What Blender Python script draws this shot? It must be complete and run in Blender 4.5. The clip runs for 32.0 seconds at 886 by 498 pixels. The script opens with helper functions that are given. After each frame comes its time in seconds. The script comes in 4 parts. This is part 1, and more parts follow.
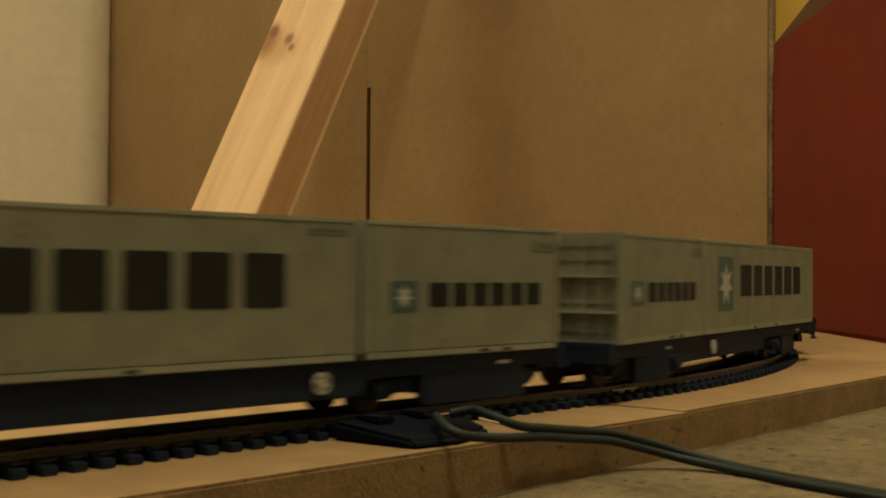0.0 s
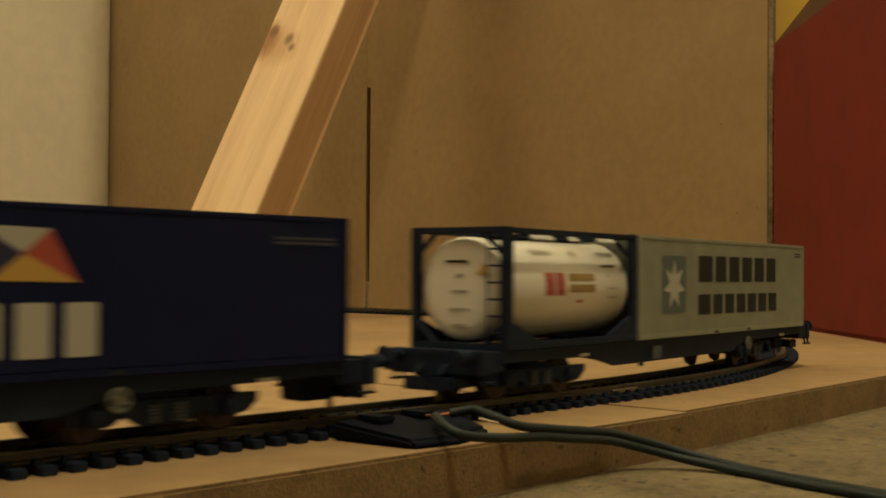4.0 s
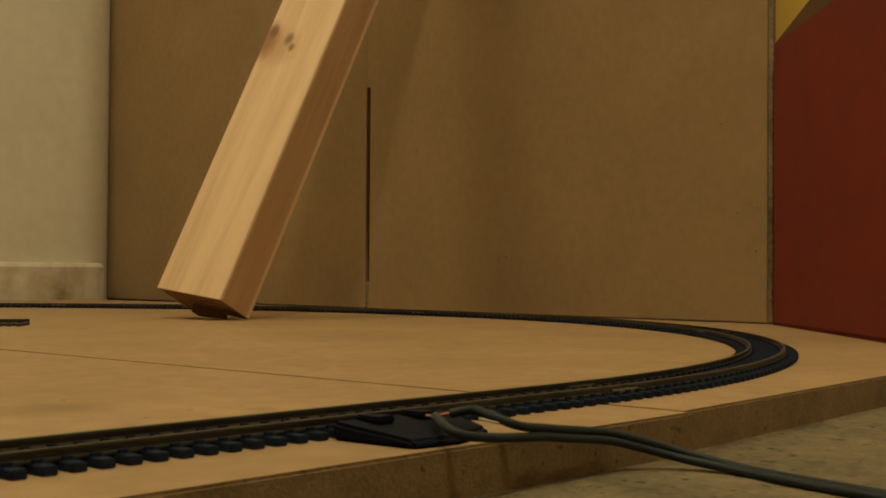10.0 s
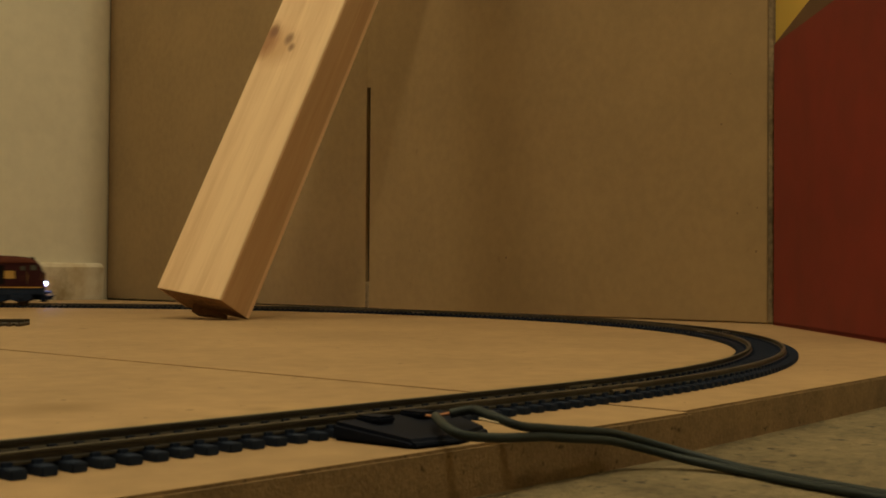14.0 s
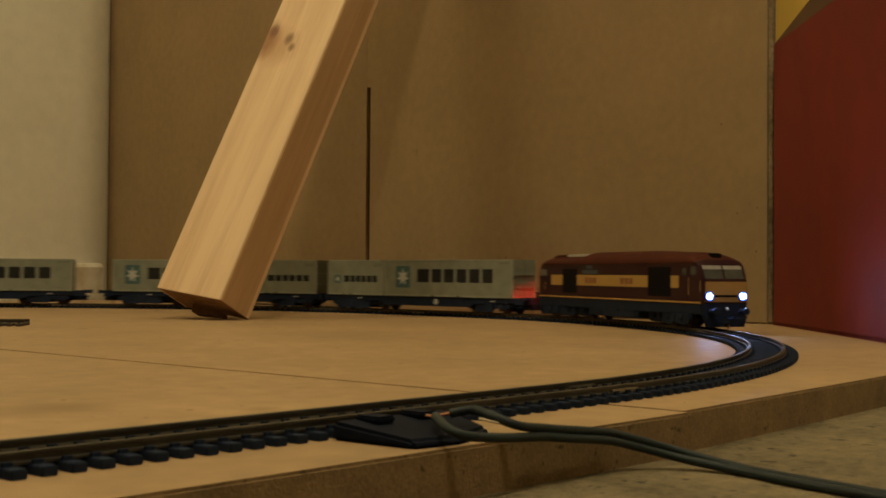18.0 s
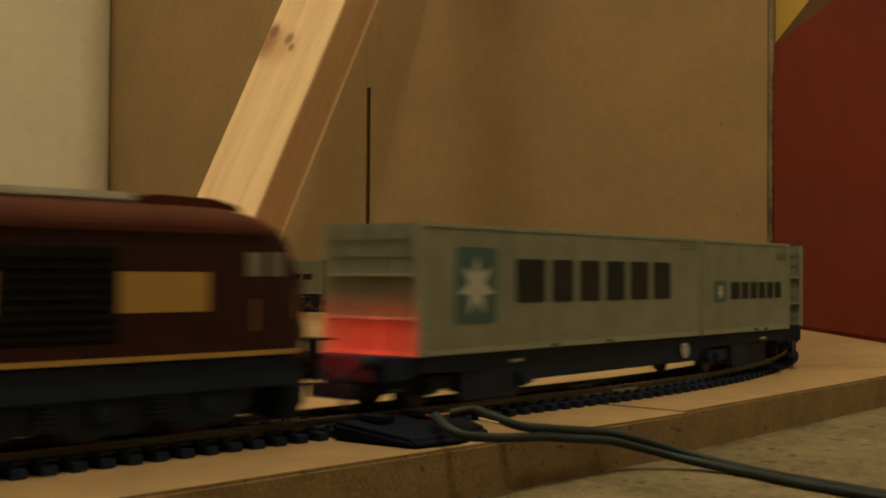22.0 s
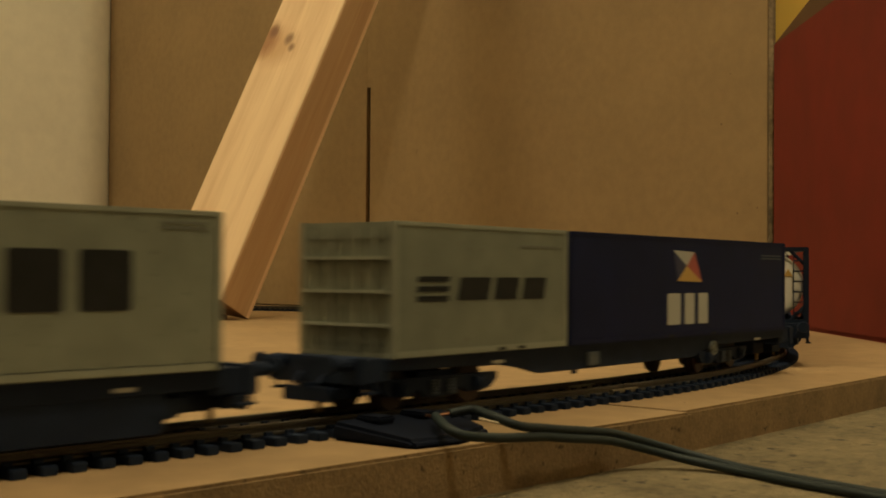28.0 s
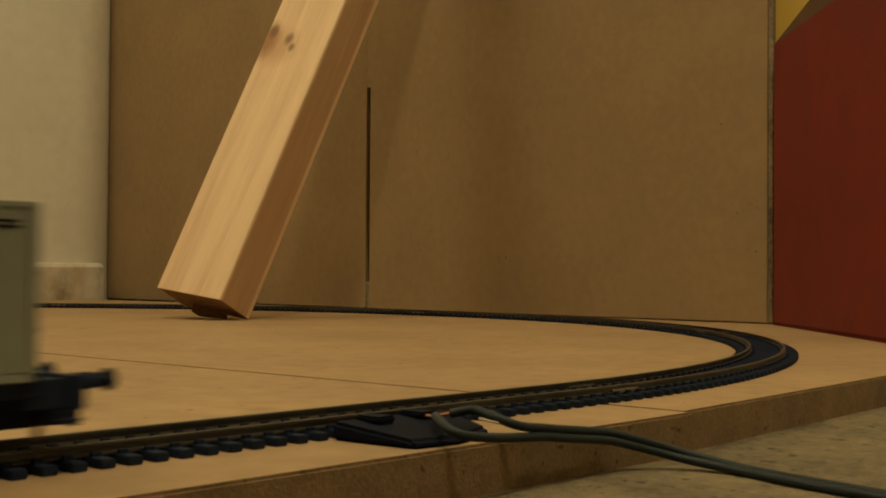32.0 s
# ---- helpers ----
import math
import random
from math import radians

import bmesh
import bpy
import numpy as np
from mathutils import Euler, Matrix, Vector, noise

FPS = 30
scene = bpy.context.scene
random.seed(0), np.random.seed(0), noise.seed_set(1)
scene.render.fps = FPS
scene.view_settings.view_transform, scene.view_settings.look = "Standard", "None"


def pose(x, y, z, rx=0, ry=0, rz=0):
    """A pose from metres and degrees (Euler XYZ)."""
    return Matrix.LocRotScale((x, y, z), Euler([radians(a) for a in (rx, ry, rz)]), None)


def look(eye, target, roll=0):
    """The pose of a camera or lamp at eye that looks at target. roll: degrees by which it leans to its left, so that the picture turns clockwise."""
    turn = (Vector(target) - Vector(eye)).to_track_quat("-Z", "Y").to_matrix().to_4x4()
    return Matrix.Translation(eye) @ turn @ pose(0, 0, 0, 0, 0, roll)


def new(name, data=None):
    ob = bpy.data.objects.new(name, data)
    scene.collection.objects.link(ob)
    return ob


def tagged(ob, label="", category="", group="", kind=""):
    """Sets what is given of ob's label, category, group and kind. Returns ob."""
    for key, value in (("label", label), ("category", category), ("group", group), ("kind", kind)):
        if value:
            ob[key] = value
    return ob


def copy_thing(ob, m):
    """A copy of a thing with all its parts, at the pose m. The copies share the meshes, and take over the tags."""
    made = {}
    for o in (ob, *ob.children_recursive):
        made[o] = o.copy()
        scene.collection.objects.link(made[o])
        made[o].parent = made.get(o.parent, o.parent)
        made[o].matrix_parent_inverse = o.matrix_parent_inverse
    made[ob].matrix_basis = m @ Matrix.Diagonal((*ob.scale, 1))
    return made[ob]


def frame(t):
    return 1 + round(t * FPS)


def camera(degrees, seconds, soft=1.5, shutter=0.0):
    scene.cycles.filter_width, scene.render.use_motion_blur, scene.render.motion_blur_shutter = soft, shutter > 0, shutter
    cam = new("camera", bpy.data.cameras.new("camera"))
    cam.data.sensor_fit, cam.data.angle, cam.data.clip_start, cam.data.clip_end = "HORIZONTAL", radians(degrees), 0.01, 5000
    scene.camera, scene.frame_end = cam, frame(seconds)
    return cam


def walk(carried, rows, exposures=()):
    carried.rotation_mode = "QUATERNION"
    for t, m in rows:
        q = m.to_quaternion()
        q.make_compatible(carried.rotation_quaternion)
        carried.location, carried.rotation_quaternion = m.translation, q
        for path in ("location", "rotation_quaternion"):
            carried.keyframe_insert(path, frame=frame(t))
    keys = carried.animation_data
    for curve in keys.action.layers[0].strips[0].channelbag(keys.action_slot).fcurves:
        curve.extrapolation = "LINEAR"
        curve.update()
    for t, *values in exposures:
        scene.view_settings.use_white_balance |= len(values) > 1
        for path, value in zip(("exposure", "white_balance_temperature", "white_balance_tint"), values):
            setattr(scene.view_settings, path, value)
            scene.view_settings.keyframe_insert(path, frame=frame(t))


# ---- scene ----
MM = 0.001
TAU = 2 * math.pi

# ---- camera: it stands still on the floor beside the board ----
cam = camera(39.363, 32.0, soft=1.7, shutter=0.6)
# focused on the far bend, so what lies close is a little soft
cam.data.dof.use_dof = True
cam.data.dof.focus_distance = 1.0
cam.data.dof.aperture_fstop = 90
EYE = (-0.31323, -0.22981, 0.03942)
AIM = (EYE[0] + 0.74433, EYE[1] + 0.66752, EYE[2] + 0.02008)
walk(cam, [(0.0, look(EYE, AIM, 0.411)), (32.0, look(EYE, AIM, 0.411))],
     exposures=[(0.0, 0.31), (5.0, 0.31), (6.2, 0.15), (7.0, -0.18), (8.0, -0.22), (9.0, -0.02), (20.0, -0.02), (21.5, 0.04), (23.0, 0.23), (30.5, 0.23), (32.0, 0.05)])

# ---- light: a warm bare ceiling bulb and a softer shaded lamp across the room ----
world = bpy.data.worlds.new("room_dark")
scene.world = world
world.use_nodes = True
world.node_tree.nodes["Background"].inputs[0].default_value = (1.0, 0.8, 0.55, 1)
world.node_tree.nodes["Background"].inputs[1].default_value = 0.02

LAMP = (-0.28, -0.478, 1.95)
bulb = bpy.data.lights.new("ceiling_bulb", "POINT")
bulb.energy, bulb.color, bulb.shadow_soft_size = 41, (1.0, 0.85, 0.53), 0.05
lamp_ob = new("ceiling_bulb", bulb)
lamp_ob.location = LAMP
shaded = bpy.data.lights.new("shaded_lamp", "POINT")
shaded.energy, shaded.color, shaded.shadow_soft_size = 23, (1.0, 0.85, 0.53), 0.33
shaded_ob = new("shaded_lamp", shaded)
shaded_ob.location = (-0.9, 0.92, 1.95)


# ---- materials ----
def mat(name, col, rough=0.6, metal=0.0, var=0.0, scale=40.0, bump=0.0, bump_scale=300.0, spec=0.5, stretch=(1, 1, 1), col2=None):
    m = bpy.data.materials.new(name)
    m.use_nodes = True
    nt = m.node_tree
    b = nt.nodes["Principled BSDF"]
    b.inputs["Base Color"].default_value = (*col, 1)
    b.inputs["Roughness"].default_value = rough
    b.inputs["Metallic"].default_value = metal
    b.inputs["Specular IOR Level"].default_value = spec
    if var or bump:
        tc = nt.nodes.new("ShaderNodeTexCoord")
        mp = nt.nodes.new("ShaderNodeMapping")
        mp.inputs["Scale"].default_value = stretch
        nt.links.new(tc.outputs["Object"], mp.inputs["Vector"])
    if var:
        n1 = nt.nodes.new("ShaderNodeTexNoise")
        n1.inputs["Scale"].default_value = scale
        n1.inputs["Detail"].default_value = 6
        n2 = nt.nodes.new("ShaderNodeTexNoise")
        n2.inputs["Scale"].default_value = scale * 0.12
        n2.inputs["Detail"].default_value = 3
        add = nt.nodes.new("ShaderNodeMath")
        add.operation = "ADD"
        nt.links.new(mp.outputs["Vector"], n1.inputs["Vector"])
        nt.links.new(mp.outputs["Vector"], n2.inputs["Vector"])
        nt.links.new(n1.outputs["Fac"], add.inputs[0])
        nt.links.new(n2.outputs["Fac"], add.inputs[1])
        ramp = nt.nodes.new("ShaderNodeValToRGB")
        c2 = col2 or tuple(c * (1 - var) for c in col)
        c1 = tuple(min(1, c * (1 + var * 0.4)) for c in col)
        ramp.color_ramp.elements[0].position, ramp.color_ramp.elements[0].color = 0.35, (*c2, 1)
        ramp.color_ramp.elements[1].position, ramp.color_ramp.elements[1].color = 0.65, (*c1, 1)
        half = nt.nodes.new("ShaderNodeMath")
        half.operation = "MULTIPLY"
        half.inputs[1].default_value = 0.5
        nt.links.new(add.outputs[0], half.inputs[0])
        nt.links.new(half.outputs[0], ramp.inputs["Fac"])
        nt.links.new(ramp.outputs["Color"], b.inputs["Base Color"])
    if bump:
        n3 = nt.nodes.new("ShaderNodeTexNoise")
        n3.inputs["Scale"].default_value = bump_scale
        n3.inputs["Detail"].default_value = 4
        bp = nt.nodes.new("ShaderNodeBump")
        bp.inputs["Strength"].default_value = bump
        bp.inputs["Distance"].default_value = 0.001
        nt.links.new(mp.outputs["Vector"], n3.inputs["Vector"])
        nt.links.new(n3.outputs["Fac"], bp.inputs["Height"])
        nt.links.new(bp.outputs["Normal"], b.inputs["Normal"])
    return m


def blotch(m, centre, size, col, most, rough_edge=0.6, grain=60.0):
    """A soft-edged stain on a material: metres in the object's own space."""
    nt = m.node_tree
    N, L = nt.nodes, nt.links
    b = N["Principled BSDF"]
    old = b.inputs["Base Color"].links[0].from_socket
    tc = N.new("ShaderNodeTexCoord")
    sub, div, wob, ln = (N.new("ShaderNodeVectorMath") for _ in range(4))
    sub.operation, div.operation, wob.operation, ln.operation = "SUBTRACT", "DIVIDE", "MULTIPLY_ADD", "LENGTH"
    sub.inputs[1].default_value, div.inputs[1].default_value = centre, size
    ns = N.new("ShaderNodeTexNoise")
    ns.inputs["Scale"].default_value = grain
    ns.inputs["Detail"].default_value = 5
    wob.inputs[1].default_value = (rough_edge, rough_edge, rough_edge)
    L.new(tc.outputs["Object"], sub.inputs[0])
    L.new(tc.outputs["Object"], ns.inputs["Vector"])
    L.new(sub.outputs[0], div.inputs[0])
    L.new(ns.outputs["Color"], wob.inputs[0])
    L.new(div.outputs[0], wob.inputs[2])
    L.new(wob.outputs[0], ln.inputs[0])
    mr = N.new("ShaderNodeMapRange")
    mr.inputs["From Min"].default_value, mr.inputs["From Max"].default_value = 1.4, 0.2
    mr.inputs["To Max"].default_value = most
    L.new(ln.outputs["Value"], mr.inputs["Value"])
    mx = N.new("ShaderNodeMix")
    mx.data_type = "RGBA"
    mx.inputs[7].default_value = (*col, 1)
    L.new(mr.outputs["Result"], mx.inputs[0])
    L.new(old, mx.inputs[6])
    L.new(mx.outputs[2], b.inputs["Base Color"])


def specks(m, scale, lo, hi, col):
    """Scattered dark flecks."""
    nt = m.node_tree
    N, L = nt.nodes, nt.links
    b = N["Principled BSDF"]
    old = b.inputs["Base Color"].links[0].from_socket
    tc = N.new("ShaderNodeTexCoord")
    ns = N.new("ShaderNodeTexNoise")
    ns.inputs["Scale"].default_value = scale
    ns.inputs["Detail"].default_value = 2
    L.new(tc.outputs["Object"], ns.inputs["Vector"])
    mr = N.new("ShaderNodeMapRange")
    mr.inputs["From Min"].default_value, mr.inputs["From Max"].default_value = lo, hi
    L.new(ns.outputs["Fac"], mr.inputs["Value"])
    mx = N.new("ShaderNodeMix")
    mx.data_type = "RGBA"
    mx.inputs[7].default_value = (*col, 1)
    L.new(mr.outputs["Result"], mx.inputs[0])
    L.new(old, mx.inputs[6])
    L.new(mx.outputs[2], b.inputs["Base Color"])


def glow(name, col, strength):
    m = bpy.data.materials.new(name)
    m.use_nodes = True
    b = m.node_tree.nodes["Principled BSDF"]
    b.inputs["Base Color"].default_value = (*col, 1)
    b.inputs["Emission Color"].default_value = (*col, 1)
    b.inputs["Emission Strength"].default_value = strength
    return m


M_MDF = mat("mdf_face", (0.40, 0.264, 0.135), 0.55, var=0.2, scale=90, bump=0.03, bump_scale=900, spec=0.35)
M_MDF_EDGE = mat("mdf_edge", (0.275, 0.178, 0.082), 0.95, var=0.34, scale=700, bump=0.3, bump_scale=1200)
M_CARPET = mat("carpet", (0.205, 0.16, 0.088), 1.0, var=0.5, scale=300, bump=1.0, bump_scale=900)
M_CARD = mat("cardboard", (0.325, 0.220, 0.106), 0.85, var=0.13, scale=110, bump=0.1, bump_scale=500)
M_CARD_EDGE = mat("cardboard_cut", (0.27, 0.20, 0.12), 0.95, var=0.6, scale=220, bump=0.8, bump_scale=400)
M_CARD_DARK = mat("cardboard_dent", (0.19, 0.12, 0.06), 0.9)
M_WALL = mat("white_wall", (0.79, 0.745, 0.60), 0.8, var=0.08, scale=60, bump=0.12, bump_scale=200)
M_FARWALL = mat("unseen_wall", (0.17, 0.14, 0.10), 0.85, var=0.08, scale=6)
M_CEIL = mat("white_ceiling", (0.62, 0.59, 0.54), 0.9, var=0.05, scale=8)
M_SKIRT = mat("skirting_paint", (0.74, 0.70, 0.58), 0.5, var=0.3, scale=45, col2=(0.50, 0.40, 0.24))
M_RED = mat("red_card", (0.19, 0.0115, 0.0055), 0.65, var=0.2, scale=30, bump=0.06, bump_scale=250)
M_YELLOW = mat("yellow_card", (0.72, 0.47, 0.07), 0.6, var=0.1, scale=18)
M_FLAP = mat("brown_flap", (0.13, 0.07, 0.03), 0.85, var=0.2, scale=30)
M_ENDGRAIN = mat("end_grain", (0.28, 0.15, 0.07), 0.9, var=0.4, scale=200, bump=0.5)
M_SLEEPER = mat("sleeper_plastic", (0.012, 0.020, 0.042), 0.7, var=0.25, scale=300, spec=0.15)
M_RAIL = mat("rail_metal", (0.10, 0.088, 0.070), 0.48, metal=0.7, var=0.4, scale=90)
M_JOINER = mat("joiner_metal", (0.42, 0.37, 0.28), 0.35, metal=1.0, var=0.3, scale=200)
M_STEEL = mat("pin_steel", (0.75, 0.72, 0.66), 0.25, metal=1.0)
M_COPPER = mat("copper_wire", (0.62, 0.30, 0.17), 0.35, metal=1.0)
M_TAG = mat("paper_tag", (0.62, 0.52, 0.36), 0.8)
M_BROWN_SLEEPER = mat("brown_sleeper", (0.085, 0.06, 0.038), 0.7, var=0.3, scale=300)
M_BLACK = mat("black_plastic", (0.0055, 0.0085, 0.020), 0.7, var=0.3, scale=120, spec=0.1)
M_CABLE = mat("grey_cable", (0.019, 0.029, 0.031), 0.55, var=0.3, scale=160, spec=0.3)
M_GREY = mat("container_grey", (0.236, 0.25, 0.194), 0.55, var=0.22, scale=110, spec=0.3)
M_GREY_RIM = mat("container_rim", (0.30, 0.315, 0.25), 0.55, var=0.16, scale=110, spec=0.3)
M_PALEGREY = mat("pale_grey_container", (0.215, 0.229, 0.179), 0.55, var=0.22, scale=110, spec=0.3)
M_SEALGREY = mat("light_grey_container", (0.265, 0.278, 0.218), 0.55, var=0.2, scale=110, spec=0.3)
M_NAVY = mat("container_navy", (0.0085, 0.0135, 0.056), 0.55, var=0.25, scale=60, spec=0.1)
M_INK = mat("black_print", (0.022, 0.022, 0.022), 0.6, var=0.3, scale=200, spec=0.15)
M_BLUE = mat("pale_blue_print", (0.062, 0.128, 0.132), 0.5, var=0.15, scale=90, spec=0.25)
M_TEAL = mat("teal_print", (0.10, 0.135, 0.135), 0.5, var=0.15, scale=90, spec=0.25)
M_CREAM = mat("cream_print", (0.44, 0.44, 0.40), 0.5)
M_FADED = mat("faded_print", (0.15, 0.155, 0.125), 0.6)
M_SOFT = mat("grey_print", (0.42, 0.39, 0.33), 0.6)
M_DIM = mat("dim_blue_print", (0.045, 0.055, 0.08), 0.6)
M_REDPRINT = mat("red_print", (0.42, 0.075, 0.055), 0.5, var=0.2, scale=250)
M_NAVYPRINT = mat("navy_print", (0.010, 0.014, 0.07), 0.5)
M_GOLDPRINT = mat("gold_print", (0.55, 0.34, 0.08), 0.5)
M_BROWNPRINT = mat("brown_print", (0.30, 0.19, 0.06), 0.5)
M_MAROON = mat("loco_maroon", (0.036, 0.0098, 0.012), 0.42, var=0.2, scale=50, spec=0.15)
M_ROOF = mat("loco_roof", (0.080, 0.022, 0.012), 0.7, var=0.25, scale=50, spec=0.1)
M_GOLD = mat("loco_gold", (0.44, 0.27, 0.072), 0.5, var=0.12, scale=60, spec=0.3)
M_NOSE = mat("loco_nose", (0.42, 0.26, 0.085), 0.5, var=0.12, scale=60, spec=0.3)
M_GLASS = mat("cab_glass", (0.085, 0.09, 0.075), 0.12, spec=0.6, var=0.4, scale=80)
M_CABLIT = mat("lit_cab_window", (0.22, 0.215, 0.17), 0.4, var=0.3, scale=200)
M_BLIND = mat("cab_header", (0.34, 0.33, 0.29), 0.5, var=0.2, scale=200)
M_GRILLE = mat("grille_black", (0.010, 0.009, 0.010), 0.8, spec=0.08)
M_FAN = mat("roof_fan", (0.50, 0.48, 0.42), 0.5, var=0.2, scale=200)
M_LOUVRE = mat("blue_grey_louvre", (0.055, 0.075, 0.085), 0.6)
M_LOCOMARK = mat("red_brown_print", (0.27, 0.10, 0.03), 0.5, var=0.4, scale=300)
M_FRAME = mat("wagon_black", (0.0135, 0.022, 0.046), 0.7, var=0.3, scale=120, spec=0.15)
M_WHEEL = mat("wheel_steel", (0.05, 0.028, 0.022), 0.55, metal=0.4, var=0.3, scale=120)
M_DISC = mat("silver_disc", (0.55, 0.55, 0.48), 0.5, metal=0.1, var=0.4, scale=500)
M_BOX = mat("blue_grey_box", (0.06, 0.075, 0.09), 0.5)
M_WHITE = mat("tank_white", (0.83, 0.80, 0.72), 0.24, var=0.1, scale=40)
M_HEAD = glow("headlight_glow", (0.40, 0.54, 1.0), 330)
M_HALO = glow("headlight_glare", (0.06, 0.14, 1.0), 3)
M_TAIL = glow("tail_glow", (1.0, 0.025, 0.012), 340)

blotch(M_MDF, (-0.118, 0.095, 0.0), (0.016, 0.014, 0.05), (0.20, 0.12, 0.045), 0.75)
blotch(M_MDF, (-0.079, 0.050, 0.0), (0.006, 0.004, 0.05), (0.24, 0.15, 0.06), 0.5)
blotch(M_MDF, (0.1565, 0.5226, 0.0), (0.0035, 0.0035, 0.05), (0.06, 0.035, 0.015), 0.9, 0.2)
specks(M_MDF, 160, 0.30, 0.24, (0.16, 0.10, 0.05))
specks(M_CARPET, 170, 0.37, 0.30, (0.05, 0.04, 0.025))
specks(M_CARPET, 520, 0.34, 0.27, (0.06, 0.045, 0.03))
specks(M_MDF_EDGE, 330, 0.33, 0.27, (0.11, 0.07, 0.03))
blotch(M_SKIRT, (0.602, 1.278, 0.018), (0.016, 0.1, 0.03), (0.24, 0.17, 0.07), 0.9, 0.9, 160)
specks(M_GREY, 420, 0.33, 0.26, (0.15, 0.15, 0.12))
specks(M_PALEGREY, 420, 0.33, 0.26, (0.17, 0.165, 0.13))
specks(M_CARD, 110, 0.25, 0.21, (0.26, 0.17, 0.08))


def pine():
    """Planed pine: grain along z, growth streaks across, one knot on the wide face near its edge."""
    m = bpy.data.materials.new("pine")
    m.use_nodes = True
    nt = m.node_tree
    N, L = nt.nodes, nt.links
    b = N["Principled BSDF"]
    b.inputs["Roughness"].default_value = 0.55
    tc = N.new("ShaderNodeTexCoord")
    mp = N.new("ShaderNodeMapping")
    mp.inputs["Scale"].default_value = (34, 34, 2.2)
    L.new(tc.outputs["Object"], mp.inputs["Vector"])
    n1 = N.new("ShaderNodeTexNoise")
    n1.inputs["Scale"].default_value = 1.6
    n1.inputs["Detail"].default_value = 5
    n1.inputs["Distortion"].default_value = 0.6
    L.new(mp.outputs["Vector"], n1.inputs["Vector"])
    fine = N.new("ShaderNodeTexNoise")
    fine.inputs["Scale"].default_value = 14
    fine.inputs["Detail"].default_value = 4
    L.new(mp.outputs["Vector"], fine.inputs["Vector"])
    mix = N.new("ShaderNodeMath")
    mix.operation = "MULTIPLY_ADD"
    mix.inputs[1].default_value = 0.3
    L.new(fine.outputs["Fac"], mix.inputs[0])
    L.new(n1.outputs["Fac"], mix.inputs[2])
    ramp = N.new("ShaderNodeValToRGB")
    ramp.color_ramp.elements[0].position, ramp.color_ramp.elements[0].color = 0.45, (0.68, 0.45, 0.25, 1)
    ramp.color_ramp.elements[1].position, ramp.color_ramp.elements[1].color = 0.80, (0.84, 0.61, 0.37, 1)
    L.new(mix.outputs[0], ramp.inputs["Fac"])
    col = ramp.outputs["Color"]
    knots = (((0.018, 0.0, 0.246), (0.026, 0.03, 0.020), (0.60, 0.37, 0.19)), ((0.005, 0.0, 0.252), (0.0120, 0.03, 0.019), (0.36, 0.175, 0.07)), ((0.007, 0.0, 0.258), (0.0050, 0.03, 0.0070), (0.22, 0.10, 0.045)),
             ((0.027, 0.0, 0.251), (0.0046, 0.03, 0.0064), (0.30, 0.17, 0.085)), ((0.033, 0.0, 0.242), (0.0034, 0.03, 0.0045), (0.32, 0.18, 0.09)))
    for centre, size, dark in knots:
        sub = N.new("ShaderNodeVectorMath")
        sub.operation = "SUBTRACT"
        sub.inputs[1].default_value = centre
        L.new(tc.outputs["Object"], sub.inputs[0])
        div = N.new("ShaderNodeVectorMath")
        div.operation = "DIVIDE"
        div.inputs[1].default_value = size
        L.new(sub.outputs[0], div.inputs[0])
        wob = N.new("ShaderNodeVectorMath")
        wob.operation = "MULTIPLY_ADD"
        wob.inputs[1].default_value = (0.5, 0.5, 0.5)
        L.new(fine.outputs["Color"], wob.inputs[0])
        L.new(div.outputs[0], wob.inputs[2])
        ln = N.new("ShaderNodeVectorMath")
        ln.operation = "LENGTH"
        L.new(wob.outputs[0], ln.inputs[0])
        mr = N.new("ShaderNodeMapRange")
        mr.inputs["From Min"].default_value, mr.inputs["From Max"].default_value = 1.3, 0.5
        L.new(ln.outputs["Value"], mr.inputs["Value"])
        mx = N.new("ShaderNodeMix")
        mx.data_type = "RGBA"
        mx.inputs[7].default_value = (*dark, 1)
        L.new(mr.outputs["Result"], mx.inputs[0])
        L.new(col, mx.inputs[6])
        col = mx.outputs[2]
    # reddish shade painted on the narrow side, far edge left pale as if lit
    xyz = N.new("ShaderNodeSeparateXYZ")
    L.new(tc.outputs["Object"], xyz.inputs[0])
    side_shade, lit_edge, left = (N.new("ShaderNodeMapRange") for _ in range(3))
    for node, source, lo, hi in ((side_shade, "X", 0.0672, 0.0702), (lit_edge, "Y", 0.0358, 0.0372)):
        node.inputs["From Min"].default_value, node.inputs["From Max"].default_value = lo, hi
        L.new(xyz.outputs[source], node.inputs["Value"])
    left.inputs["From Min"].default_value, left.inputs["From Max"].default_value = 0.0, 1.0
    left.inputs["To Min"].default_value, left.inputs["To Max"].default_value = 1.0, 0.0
    L.new(lit_edge.outputs["Result"], left.inputs["Value"])
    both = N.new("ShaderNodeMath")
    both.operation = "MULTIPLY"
    L.new(side_shade.outputs["Result"], both.inputs[0])
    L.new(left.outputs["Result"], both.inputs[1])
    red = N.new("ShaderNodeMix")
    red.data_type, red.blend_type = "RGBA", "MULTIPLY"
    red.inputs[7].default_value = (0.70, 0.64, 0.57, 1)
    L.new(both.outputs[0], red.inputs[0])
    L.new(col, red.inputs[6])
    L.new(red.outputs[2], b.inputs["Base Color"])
    bp = N.new("ShaderNodeBump")
    bp.inputs["Strength"].default_value = 0.15
    bp.inputs["Distance"].default_value = 0.0008
    L.new(fine.outputs["Fac"], bp.inputs["Height"])
    L.new(bp.outputs["Normal"], b.inputs["Normal"])
    return m


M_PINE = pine()


